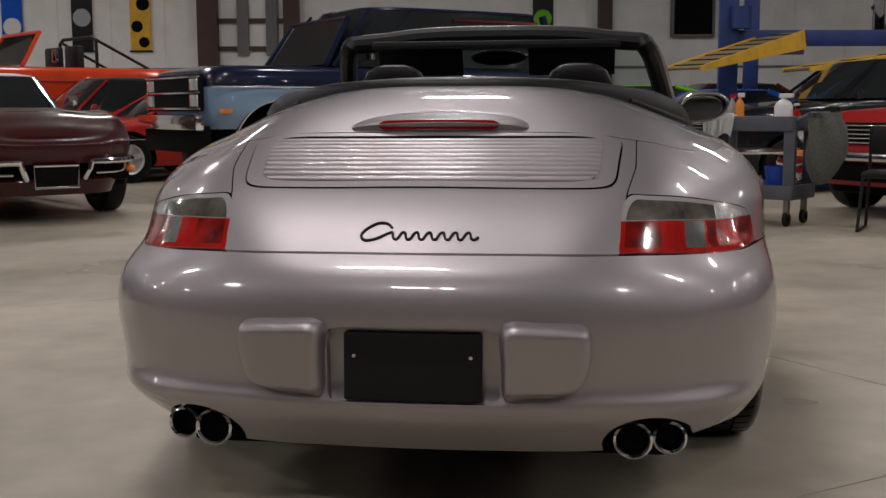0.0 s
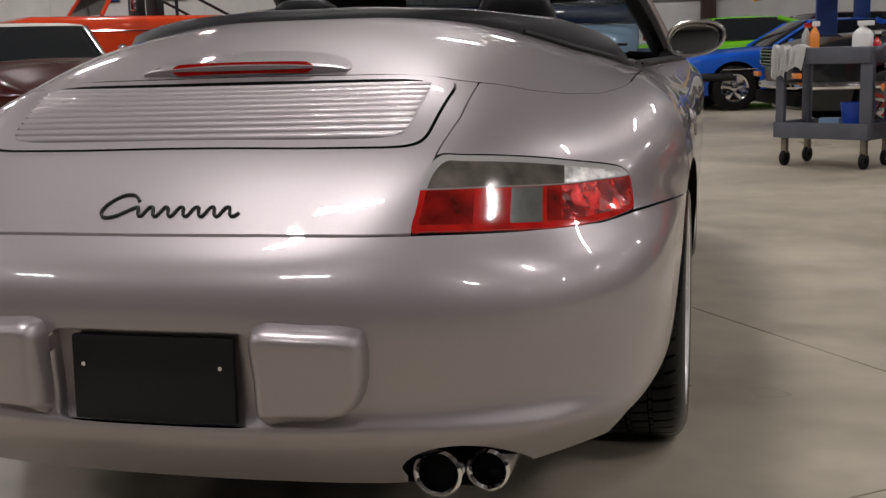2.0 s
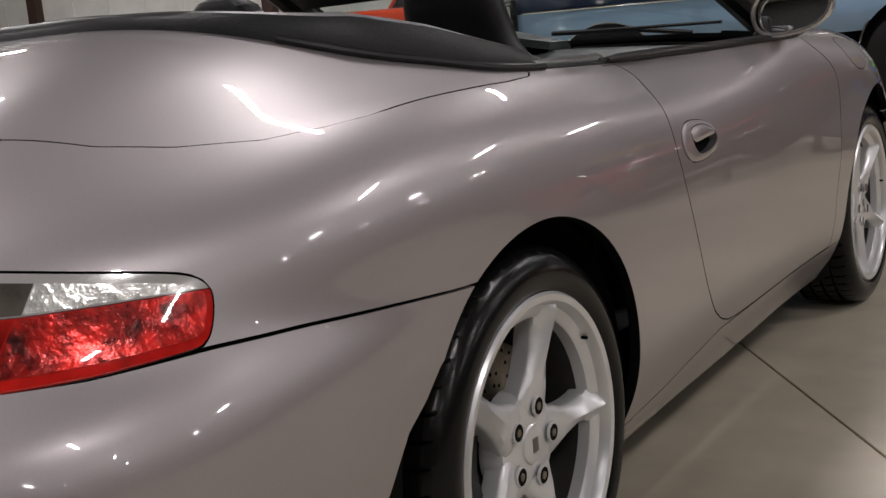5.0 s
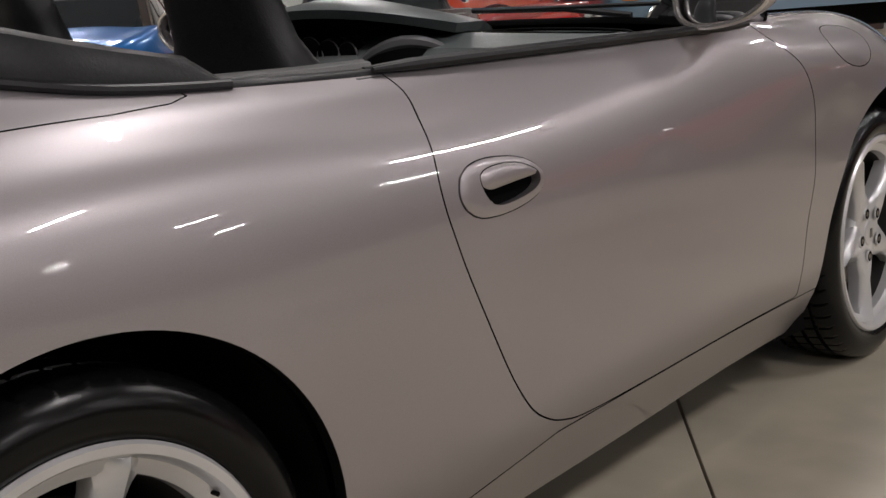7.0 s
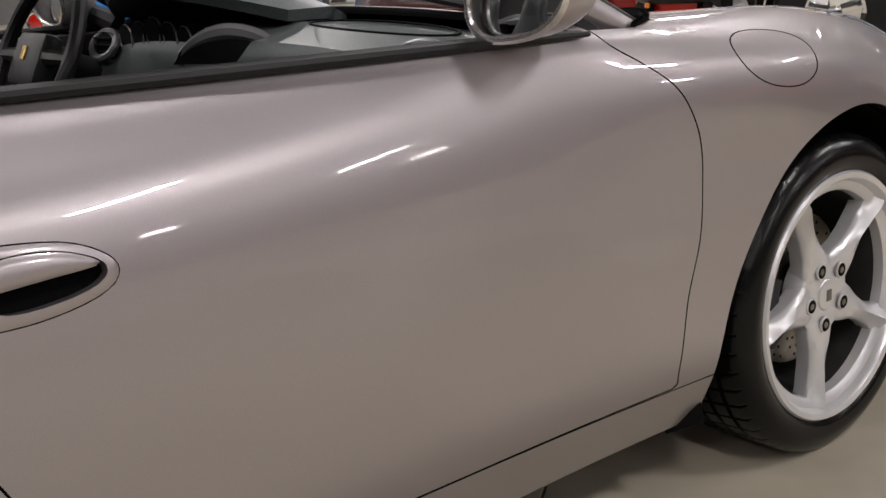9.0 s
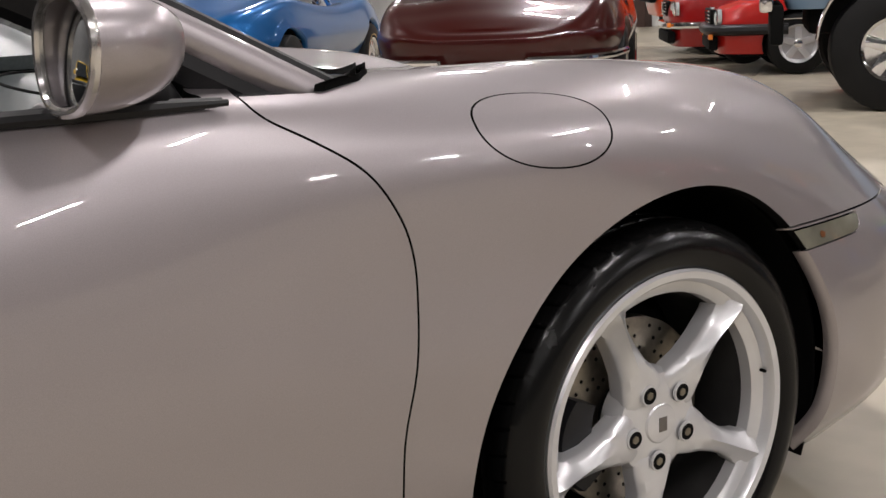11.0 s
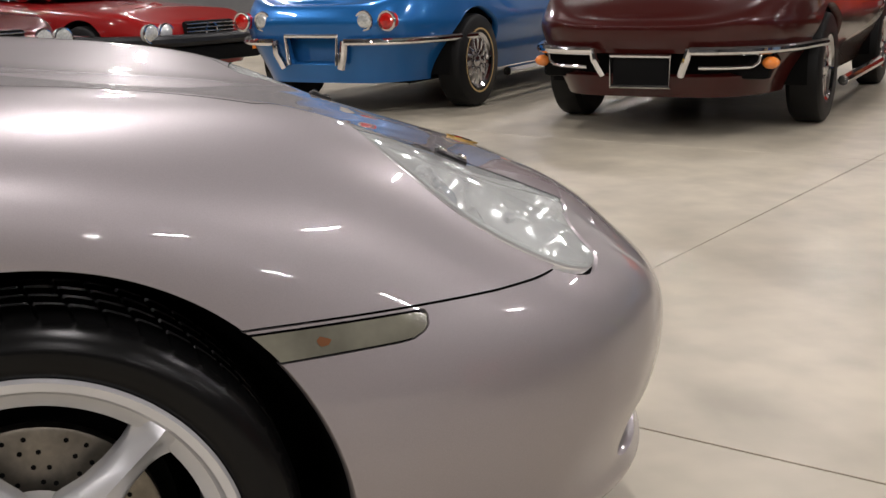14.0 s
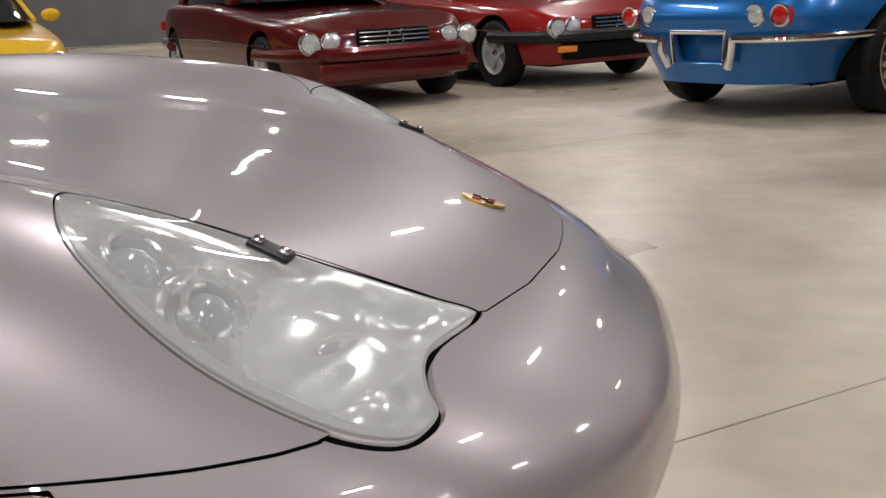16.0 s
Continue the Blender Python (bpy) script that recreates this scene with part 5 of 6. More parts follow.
def glasshouse(parent, y0, y1, y2, y3, z0, z1, w0, w1, roof_mat, glass=True, pillars=None):
    """Roof and windows: base from y0 (rear) to y3 (front), roof from y1 to y2."""
    bm = bmesh.new()
    def ring(ya, yb, w, z, n):
        return [bm.verts.new((math.copysign(abs(math.cos(a)) ** (2 / n), math.cos(a)) * w / 2, (ya + yb) / 2 + math.copysign(abs(math.sin(a)) ** (2 / n), math.sin(a)) * (yb - ya) / 2, z))
                for a in np.linspace(0, 2 * math.pi, 41)[:-1]]
    mid = [(y0 + (y1 - y0) * t, y3 + (y2 - y3) * t, w0 + (w1 - w0) * t, z0 + (z1 - z0) * (t ** .85)) for t in (0, .35, .7, .95)]
    rings = [ring(a, b, w, z, 5) for a, b, w, z in mid]
    for a, b in zip(rings, rings[1:]):
        for j in range(40):
            bm.faces.new((a[j], a[(j + 1) % 40], b[(j + 1) % 40], b[j]))
    if glass:
        windows = part("window_band", bm, CAR_GLASS, parent)
    else:
        windows = part("soft_top_sides", bm, roof_mat, parent)
    bm = bmesh.new()
    rings = [ring(y1 - .03, y2 + .03, w1 + .03, z1 - .035, 5), ring(y1, y2, w1, z1 - .005, 5), ring(y1 + .15, y2 - .15, w1 * .8, z1 + .015, 4), ring(y1 + .5, y2 - .4, w1 * .3, z1 + .025, 3)]
    for a, b in zip(rings, rings[1:]):
        for j in range(40):
            bm.faces.new((a[j], a[(j + 1) % 40], b[(j + 1) % 40], b[j]))
    bm.faces.new(rings[-1])
    part("roof", bm, roof_mat, parent)
    for s in (-1, 1):
        for name, ya, yb, r in (("screen_pillar", y3 - .05, y2, .022), ("rear_pillar", y0 + .12, y1 + .06, .05)):
            bm = bmesh.new()
            tube(bm, [(s * (w0 / 2 - .06), ya, z0), (s * (w1 / 2 - .02), yb, z1 - .03)], r, 8)
            part(name, bm, pillars or CHROME, parent)
    return windows


def wheel_cut(y, z, r):
    return lambda p: np.where(p[:, 0] > .3, np.hypot(p[:, 1] - y, p[:, 2] - z) - r, 1)


def plain_body(root, skin, paint, ys, r, name="body"):
    cuts = [wheel_cut(y, r + .01, r + .045) for y in ys]
    body = panel(name, skin, cuts, paint, root, (1, -1), rim=.05)
    bm = bmesh.new()
    box(bm, (1.3, abs(ys[0] - ys[1]) + 1.2, .34), (0, (ys[0] + ys[1]) / 2, .36), .05)
    part("underbody", bm, BLACK_AND_SHADE, root)
    for y in ys:
        for s in (-1, 1):
            bm = bmesh.new()
            lathe(bm, [(r + .05, .80), (r + .05, .45), (.02, .45)], 28, Matrix.Translation((0, y, r + .01)) @ Matrix.Diagonal((s, 1, 1, 1)))
            bmesh.ops.delete(bm, geom=[f for f in bm.faces if f.calc_center_median().z < .25], context="FACES")
            part("wheel_well", bm, BLACK_AND_SHADE, root)
    return body


def place(root, front, heading, length):
    """Stands the car with its nose at front, looking along heading (degrees from the x axis)."""
    d = Vector((math.cos(radians(heading)), math.sin(radians(heading)), 0))
    c = Vector((*front, 0)) - d * length / 2
    root.matrix_basis = pose(c.x, c.y, 0, 0, 0, heading - 90)


def roadster(label, paint, front, heading, roof, facing):
    """A low 1960s fibreglass sports car with sharp fender crests."""
    root = tagged(new("classic_roadster"), label, "car", "parked cars")
    L, W = 4.45, 1.77
    top = [(-2.25, .76), (-2.0, .85), (-1.4, .95), (-.7, .92), (0, .86), (.6, .87), (1.3, .91), (1.8, .85), (2.1, .74), (2.25, .66)]
    x, y = plan(L, W, 4.2)
    t = profile_at(top, y)
    crest = np.minimum(.64, t - .06)
    rows = [np.stack((x * fx, y * fy, z), axis=1) for fx, fy, z in (
        (.80, .950, .23 + 0 * t), (.87, .968, .36 + 0 * t), (.955, .988, .50 + 0 * t), (.997, .999, crest - .03), (.998, 1.0, crest + .01), (.965, .992, crest + .55 * (t - .02 - crest)),
        (.89, .975, t - .012), (.74, .958, t), (.40, .945, t + .02), (0, .94, t + .03))]
    net = np.array(rows)
    net[:, 0, 0] = net[:, -1, 0] = 0
    skin = Skin(net_surface(net, 130, 64))
    ys = (-1.30, 1.19)
    mouth = lambda p: np.where((p[:, 1] > 1.8) & (p[:, 0] < .70), np.abs(p[:, 2] - .415) - .068, 1)
    recess = lambda p: np.where(p[:, 1] < -1.8, np.maximum(np.abs(p[:, 2] - .46) - .10, p[:, 0] - .22), 1)
    cuts = [wheel_cut(yy, .345, .38) for yy in ys]
    panel("body", skin, cuts + [mouth, recess], paint, root, (1, -1), rim=.05, edge=paint)
    # Low black box that deepens the shade under the body.
    bm = bmesh.new()
    box(bm, (1.15, abs(ys[0] - ys[1]) + .95, .26), (0, -.05, .33), .05)
    part("underbody", bm, BLACK_AND_SHADE, root)
    for yy in ys:
        for sd in (-1, 1):
            bm = bmesh.new()
            lathe(bm, [(.385, .80), (.385, .45), (.02, .45)], 28, Matrix.Translation((0, yy, .345)) @ Matrix.Diagonal((sd, 1, 1, 1)))
            bmesh.ops.delete(bm, geom=[f for f in bm.faces if f.calc_center_median().z < .25], context="FACES")
            part("wheel_well", bm, BLACK_AND_SHADE, root)
    bm = bmesh.new()
    box(bm, (.50, .03, .24), (0, -2.08, .46), .005)
    part("plate_recess", bm, paint, root)
    for x in (-.86, .86):
        for y in ys:
            plain_wheel(root, x, y, .335, .20, .20, CHROME, 12, WHITEWALL if facing < 0 else None)
    if roof:
        glasshouse(root, -1.15, -.75, .05, .55, .84, 1.25, 1.42, 1.12, roof, True)
    else:
        glasshouse(root, -1.2, -.75, .05, .55, .84, 1.22, 1.42, 1.12, CANVAS, True)
    # split chrome bumpers
    for s in (-1, 1):
        pts = [p for p in bar_curve(L, W, 4.2, .50, 1, .97, .015) if p[0] * s > .22]
        b = chrome_bumper(root, pts, .026, name="front_bumper")
        chrome_bumper(root, sorted([(x * .92, y - .03, .405) for x, y, z in pts if .30 < abs(x) < .66], key=lambda p: abs(p[0])) + [(s * .625, 2.05, .43), (s * .635, 2.04, .48)], .011, name="grille_bar")
        inner = min(pts, key=lambda p: abs(p[0]))
        bm = bmesh.new()
        tube(bm, [(inner[0], inner[1], .51), (inner[0] * .94, inner[1] + .01, .45), (inner[0] * .80, inner[1] - .03, .36)], .022, 8)
        part("overrider", bm, CHROME, b)
        pts = [p for p in bar_curve(L, W, 4.2, .52, -1, .97, .015) if p[0] * s > .26]
        b = chrome_bumper(root, pts, .026, name="rear_bumper")
        inner = min(pts, key=lambda p: abs(p[0]))
        bm = bmesh.new()
        tube(bm, [(inner[0], inner[1], .53), (inner[0] * .96, inner[1], .44), (inner[0] * .82, inner[1] + .03, .34)], .028, 8)
        part("overrider", bm, CHROME, b)
        bm = bmesh.new()
        bmesh.ops.create_uvsphere(bm, u_segments=12, v_segments=8, radius=1, matrix=Matrix.Translation((s * .685, 2.015, .425)) @ Matrix.Diagonal((.05, .05, .036, 1)))
        part("indicator", bm, AMBER_LAMP, root, "amber indicator lamp")
        for x in (.42, .60):
            round_lamp(root, s * x, -2.185, .66, .062, -1, RED_LENS if x > .5 else LAMP_GLASS, "tail_lamp")
        bm = bmesh.new()
        tube(bm, [(s * .885, -.88, .22), (s * .885, .80, .22)], .035, 8)
        part("side_pipe", bm, CHROME, root)
        bm = bmesh.new()
        bmesh.ops.create_uvsphere(bm, u_segments=10, v_segments=6, radius=1, matrix=Matrix.Translation((s * .78, .42, 1.0)) @ Matrix.Diagonal((.05, .03, .05, 1)))
        part("door_mirror", bm, CHROME, root)
    bm = bmesh.new()
    box(bm, (1.36, .10, .17), (0, 1.98, .415), .03)
    part("grille", bm, BLACK_AND_SHADE, root)
    bm = bmesh.new()
    tube(bm, [(-.20, -2.20, .36), (-.215, -2.21, .56), (.215, -2.21, .56), (.20, -2.20, .36)], .018, 6)
    part("recess_frame", bm, CHROME, root, "chrome frame round the plate recess")
    for end in (1,):
        bm = bmesh.new()
        box(bm, (.33, .02, .16), (0, end * 2.215, .385), .01)
        holder = part("plate_holder", bm, BLACK_AND_SHADE, root)
        bm = bmesh.new()
        tube(bm, [(-.175, end * 2.228, .30), (.175, end * 2.228, .30), (.175, end * 2.228, .47), (-.175, end * 2.228, .47)], .013, 6, True)
        part("plate_frame", bm, CHROME, holder)
    place(root, front, heading, L)
    root.matrix_basis = root.matrix_basis @ Matrix.Diagonal((1.08, 1.08, 1.08, 1))
    return root


AMBER_LAMP = material("amber_lamp", (.75, .22, .03), .25, coat=1.0)


def saloon(name, label, paint, front, heading, length=4.7, width=1.82, hood=.92, belt=.94, roof=1.38, tail=.95, roof_mat=None, lamps="quad", grille="slats", bumper=None,
           rim=None, wheel_r=.32, tall=0.0, amber=True, house=(-1.75, -1.05, .35, 1.0), spokes=5):
    """A road car with bonnet, cabin and boot."""
    root = tagged(new(name), label, "car", "parked cars")
    h = length / 2
    top = [(-h, tail - .10), (-h + .2, tail), (-h + .9, tail + .02), (-.6, belt), (.7, belt), (1.1, hood + .03), (h - .35, hood - .03), (h, hood - .14)]
    skin = body_skin(length, width, top, 5.2, .22 + tall, .92, .035)
    ys = (-h + 1.0, h - .88)
    plain_body(root, skin, paint, ys, wheel_r)
    for x in (-width / 2 + .02, width / 2 - .02):
        for y in ys:
            plain_wheel(root, x, y, wheel_r, wheel_r * .62, .21, rim or ALLOY, spokes)
    y0, y1, y2, y3 = house
    glasshouse(root, y0, y1, y2, y3, belt + .01, roof, width * .84, width * .66, roof_mat or paint, True, paint)
    for end, nm in ((1, "front_bumper"), (-1, "rear_bumper")):
        chrome_bumper(root, bar_curve(length, width, 5.2, .48 + tall, end, .985, .03), .06 if bumper else .045, bumper, nm)
    bm = bmesh.new()
    box(bm, (width * .74, .10, .15), (0, h - .02, .34 + tall), .03)
    part("valance", bm, paint if bumper == paint else BLACK_AND_SHADE, root, "air dam under the bumper")
    z = hood - .22
    for s in (-1, 1):
        for k in ((.0, .19) if lamps == "quad" else (0.08,)):
            round_lamp(root, s * (width / 2 - .20 - k), h - .055 - .0 * k, z, .085 if lamps == "quad" else .10, 1, LAMP_GLASS, "head_lamp")
        if amber:
            bm = bmesh.new()
            box(bm, (.20, .05, .06), (s * (width / 2 - .26), h + .012, z - .19), .015)
            part("indicator", bm, AMBER_LAMP, root, "amber indicator lamp")
        bm = bmesh.new()
        box(bm, (.30, .04, .12), (s * (width / 2 - .28), -h + .0, tail - .24), .02)
        part("tail_lamp", bm, RED_LENS, root)
        bm = bmesh.new()
        tube(bm, [(s * width / 2 * .985, -h + .6, z - .02), (s * width / 2 * 1.003, 0, z), (s * width / 2 * .985, h - .7, z - .02)], .009, 6)
        part("side_moulding", bm, CHROME, root)
        bm = bmesh.new()
        bmesh.ops.create_uvsphere(bm, u_segments=12, v_segments=8, radius=1, matrix=Matrix.Translation((s * (width / 2 - .03), y3 - .25, belt + .05)) @ Matrix.Diagonal((.09, .05, .06, 1)))
        part("door_mirror", bm, paint, root)
    gw = width * .36 if grille == "slats" else width * .62
    bm = bmesh.new()
    box(bm, (gw, .06, .20), (0, h - .02, z), .03)
    g = part("grille", bm, BLACK_AND_SHADE, root)
    for k in range(5):
        bm = bmesh.new()
        box(bm, (gw * .96, .015, .012), (0, h + .018, z - .075 + k * .037), .004)
        part("grille_slat", bm, CHROME, g)
    if grille == "slats":
        bm = bmesh.new()
        tube(bm, [(.075 * math.cos(a), h + .03, z + .075 * math.sin(a)) for a in np.linspace(0, 2 * math.pi, 25)[:-1]], .008, 6, True)
        part("grille_ring", bm, CHROME, g)
    place(root, front, heading, length)
    return root


def off_roader(name, label, front, heading, length, upper, lower, open_top, tall, wheel_r):
    """A boxy 1970s utility truck, hard-topped or open with a roll bar."""
    root = tagged(new(name), label, "truck", "parked cars")
    h, W = length / 2, 1.98
    hood, roof = tall, tall + .70
    z0 = wheel_r + (.12 if open_top else .31)
    top = [(-h, hood - .02), (-h + .2, hood), (.4, hood), (h - .2, hood - .01), (h, hood - .05)]
    skin = body_skin(length, W, top, 9, z0, .97, .02)
    split = lambda p: p[:, 2] - (hood - .24)
    ys = (-h + .95, h - .85)
    cuts = [wheel_cut(y, wheel_r + .06, wheel_r + .09) for y in ys]
    panel("body", skin, cuts + [lambda p: -split(p)], lower, root, (1, -1), rim=.04)
    panel("upper_body", skin, cuts + [split], upper, root, (1, -1), rim=.01)
    bm = bmesh.new()
    box(bm, (1.3, length * .9, .5), (0, 0, z0 + .05), .05)
    part("underbody", bm, BLACK_AND_SHADE, root)
    for y in ys:
        for x in (-W / 2 + .04, W / 2 - .04):
            plain_wheel(root, x, y, wheel_r, wheel_r * .52, .28, CHROME, 5)
            bm = bmesh.new()
            tube(bm, [(math.copysign(W / 2 + .004, x), y + (wheel_r + .095) * math.cos(a), wheel_r + .06 + (wheel_r + .095) * math.sin(a)) for a in np.linspace(.05, math.pi - .05, 19)], .014, 6)
            part("arch_trim", bm, CHROME, root)
    # nose: black grille with stacked lamps, chrome bumper
    bm = bmesh.new()
    box(bm, (W * .86, .06, .40), (0, h - .005, hood - .30), .02)
    g = part("grille", bm, BLACK_AND_SHADE, root)
    for k in (0, 1, 2):
        bm = bmesh.new()
        box(bm, (W * .88, .02, .022), (0, h + .03, hood - .47 + k * .17), .006)
        part("grille_bar", bm, CHROME, g)
    for s in (-1, 1):
        for k in (0, 1):
            bm = bmesh.new()
            box(bm, (.22, .03, .13), (s * (W * .43 - .14), h + .03, hood - .385 + k * .17), .015)
            part("head_lamp", bm, LAMP_GLASS, g)
        bm = bmesh.new()
        box(bm, (.02, .14, .05), (s * (W / 2 - .005), h - .22, hood - .50), .008)
        part("side_marker", bm, AMBER_LAMP, root)
        bm = bmesh.new()
        box(bm, (.10, .03, .34), (s * (W / 2 - .10), -h + .005, hood - .28), .015)
        part("tail_lamp", bm, RED_LENS, root)
        bm = bmesh.new()
        tube(bm, [(s * (W / 2 + .012), -h + .1, hood - .24), (s * (W / 2 + .012), h - .05, hood - .24)], .010, 6)
        part("side_moulding", bm, CHROME, root)
        bm = bmesh.new()
        box(bm, (.16, .05, .20), (s * (W / 2 + .12), .55, hood + .16), .02)
        part("door_mirror", bm, CHROME, root)
    for end, nm in ((1, "front_bumper"), (-1, "rear_bumper")):
        bm = bmesh.new()
        box(bm, (W * .98, .10, .17), (0, end * (h + .07), hood - .62), .03)
        part(nm, bm, CHROME, root)
    bm = bmesh.new()
    box(bm, (W * .97, .10, .30), (0, h - .01, hood - .80), .03)
    part("valance", bm, BLACK_AND_SHADE, root, "black valance under the bumper")
    if open_top:
        bm = bmesh.new()
        for s in (-1, 1):
            tube(bm, [(s * .72, -.35, hood), (s * .70, -.35, hood + .45), (s * .55, -.35, hood + .52)], .03, 8)
            tube(bm, [(s * .66, -.35, hood + .48), (s * .70, -1.3, hood)], .025, 8)
        tube(bm, [(-.56, -.35, hood + .52), (.56, -.35, hood + .52)], .03, 8)
        part("roll_bar", bm, MATT, root, "black roll bar")
        for s in (-1, 1):
            bm = bmesh.new()
            box(bm, (.5, .14, .5), (s * .4, -.1, hood + .12), .05)
            part("seat", bm, LEATHER, root)
    else:
        glasshouse(root, -h + .05, -h + .25, .35, .95, hood, roof, W * .95, W * .80, upper, True, upper)
        bm = bmesh.new()
        tube(bm, [(W * .44, -.75, hood + .18), (W * .42, -.75, roof - .13), (W * .42, -h + .45, roof - .13), (W * .45, -h + .40, hood + .18)], .02, 6, True)
        tube(bm, [(-W * .44, -.75, hood + .18), (-W * .42, -.75, roof - .13), (-W * .42, -h + .45, roof - .13), (-W * .45, -h + .40, hood + .18)], .02, 6, True)
        part("window_frame", bm, CHROME, root)
    # windscreen frame
    bm = bmesh.new()
    tube(bm, [(-.86, .98, hood), (-.72, .62, hood + .55), (.72, .62, hood + .55), (.86, .98, hood)], .035, 8)
    part("screen_frame", bm, upper, root)
    bm = bmesh.new()
    bm.faces.new([bm.verts.new(p) for p in ((-.84, .97, hood + .02), (.84, .97, hood + .02), (.70, .64, hood + .53), (-.70, .64, hood + .53))])
    part("windscreen", bm, CAR_GLASS, root)
    place(root, front, heading, length)
    return root


MAROON = car_paint("maroon_paint", (.040, .0045, .0035), .1)
BLUE = car_paint("metallic_blue_paint", (.015, .125, .36), .4)
DEEP_RED = car_paint("deep_red_paint", (.085, .005, .005), .2)
BRIGHT_RED = car_paint("bright_red_paint", (.24, .008, .008))
ORANGE = car_paint("orange_paint", (.62, .055, .012))
GREEN = car_paint("lime_green_paint", (.16, .52, .02))
ROYAL = car_paint("royal_blue_paint", (.01, .10, .55))
NAVY = car_paint("navy_paint", (.006, .012, .035), .1)
PALE_BLUE = car_paint("pale_blue_paint", (.20, .30, .42))
COAL = car_paint("black_paint", (.008, .009, .011))
YELLOW = car_paint("yellow_paint", (.62, .38, .02))
IVORY = material("ivory_vinyl", (.62, .61, .57), .5, grain=.1, grain_size=80)

roadster("maroon 1960s sports roadster with split chrome bumpers", MAROON, (-4.28, 5.83), -45.5, IVORY, 1)
roadster("metallic blue 1960s sports roadster with round tail lamps", BLUE, (-9.6, 7.35), 135, None, -1)
saloon("luxury_coupe", "deep red luxury coupe with round twin head lamps", DEEP_RED, (-7.85, 1.72), 34, 4.95, 1.86, .80, .92, 1.38, .92, grille="slats", bumper=DEEP_RED, amber=False, rim=ALLOY, house=(-1.8, -1.0, .30, 1.15))
saloon("grand_tourer", "red grand tourer with black rubber bumpers", BRIGHT_RED, (-9.30, 3.65), 38, 4.75, 1.80, .78, .88, 1.25, .86, bumper=BLACK, rim=ALLOY, house=(-1.9, -.9, .15, .9))
saloon("yellow_coupe", "yellow low sports coupe", YELLOW, (-7.0, -1.65), 34, 4.4, 1.86, .74, .86, 1.22, .86)
saloon("small_convertible", "red small convertible with a black canvas roof", BRIGHT_RED, (-8.4, 11.75), 230, 3.9, 1.60, .90, .96, 1.46, .90, CANVAS, house=(-1.3, -.8, .1, .7))
saloon("red_coupe", "red coupe with black rubber bumpers and pale alloy wheels", car_paint("signal_red_paint", (.42, .015, .012)), (-6.9, 10.9), 226, 4.1, 1.62, .82, .88, 1.28, .86, bumper=BLACK, rim=ALLOY, lamps="single", grille="wide", house=(-1.6, -.8, .2, .9))
off_roader("utility_truck", "navy and pale blue hard-topped utility truck", (-4.26, 8.8), 220, 4.9, NAVY, PALE_BLUE, False, 1.46, .46)
off_roader("open_utility_truck", "orange open utility truck with a black roll bar", (-10.1, 13.1), 230, 4.7, ORANGE, ORANGE, True, 1.68, .42)
saloon("green_fastback", "lime green fastback muscle car", GREEN, (-1.45, 16.55), 195, 4.8, 1.90, .94, .98, 1.36, 1.02, house=(-2.2, -.9, .2, .8), lamps="single", grille="wide", rim=DULL)
saloon("blue_coupe", "bright blue small coupe with a black side stripe", ROYAL, (.08, 14.36), 195, 4.45, 1.70, .82, .88, 1.24, .92, bumper=BLACK, amber=False, house=(-1.7, -.8, .2, .8), lamps="single", grille="wide", rim=CHROME)
saloon("red_muscle_car", "red and black muscle car with a wide chrome grille", car_paint("red_paint", (.40, .012, .015)), (2.75, 6.75), 215, 5.0, 1.95, .96, 1.0, 1.36, 1.0, COAL, grille="wide", rim=CHROME, wheel_r=.35, tall=.06)
saloon("black_saloon", "black 1950s saloon with a rounded roof", COAL, (1.55, 10.35), 195, 5.0, 1.90, 1.0, 1.06, 1.52, 1.0, house=(-2.0, -1.3, .5, 1.1), rim=CHROME, lamps="single", grille="wide")
saloon("dark_red_coupe", "dark red coupe behind the lift", DEEP_RED, (.55, 18.3), 200, 4.6, 1.80, .95, 1.0, 1.42, 1.0, house=(-1.8, -1.1, .3, .9), lamps="single", grille="wide")


# ---- workshop things ----
LIFT_BLUE = material("lift_blue", (.012, .035, .16), .45, stain=.2, stain_size=4)
LIFT_YELLOW = material("lift_yellow", (.70, .40, .03), .5, stain=.15, stain_size=5)
TREAD = material("ramp_tread", (.18, .13, .05), .7, grain=.3, grain_size=60)
CART = material("grey_plastic", (.075, .08, .10), .55, stain=.15, stain_size=6)
CLOTH = material("grey_cloth", (.085, .09, .078), .9, grain=.2, grain_size=60, bump=.5, bump_size=30)
WHITE = material("white_plastic", (.70, .70, .68), .5)
BUCKET = material("blue_plastic", (.01, .05, .35), .45)
ORANGE_JUICE = material("orange_liquid", (.75, .25, .03), .25, coat=.5)
YELLOW_JUICE = material("pale_yellow_liquid", (.60, .50, .20), .25, coat=.5)

lift = tagged(new("car_lift"), "blue and yellow car lift with raised runways", "car lift")
lift.matrix_basis = pose(0, 0, 0)
for x, y in ((2.27, 12.9), (6.3, 13.6), (3.3, 18.2), (7.3, 18.6)):
    bm = bmesh.new()
    box(bm, (.26, .20, 4.2), (x, y, 2.1), .015)
    part("post", bm, LIFT_BLUE, lift)
    bm = bmesh.new()
    box(bm, (.5, .5, .03), (x, y, .017), .005)
    part("base_plate", bm, LIFT_BLUE, lift)
bm = bmesh.new()
rod(bm, (2.42, 12.75, 2.05), (2.42, 12.75, 2.35), .14, n=20)
part("winch", bm, LIFT_BLUE, lift)
bm = bmesh.new()
box(bm, (4.2, .16, .22), (0, 0, 0), .01, pose(4.3, 13.25, 1.93, 0, 0, 9))
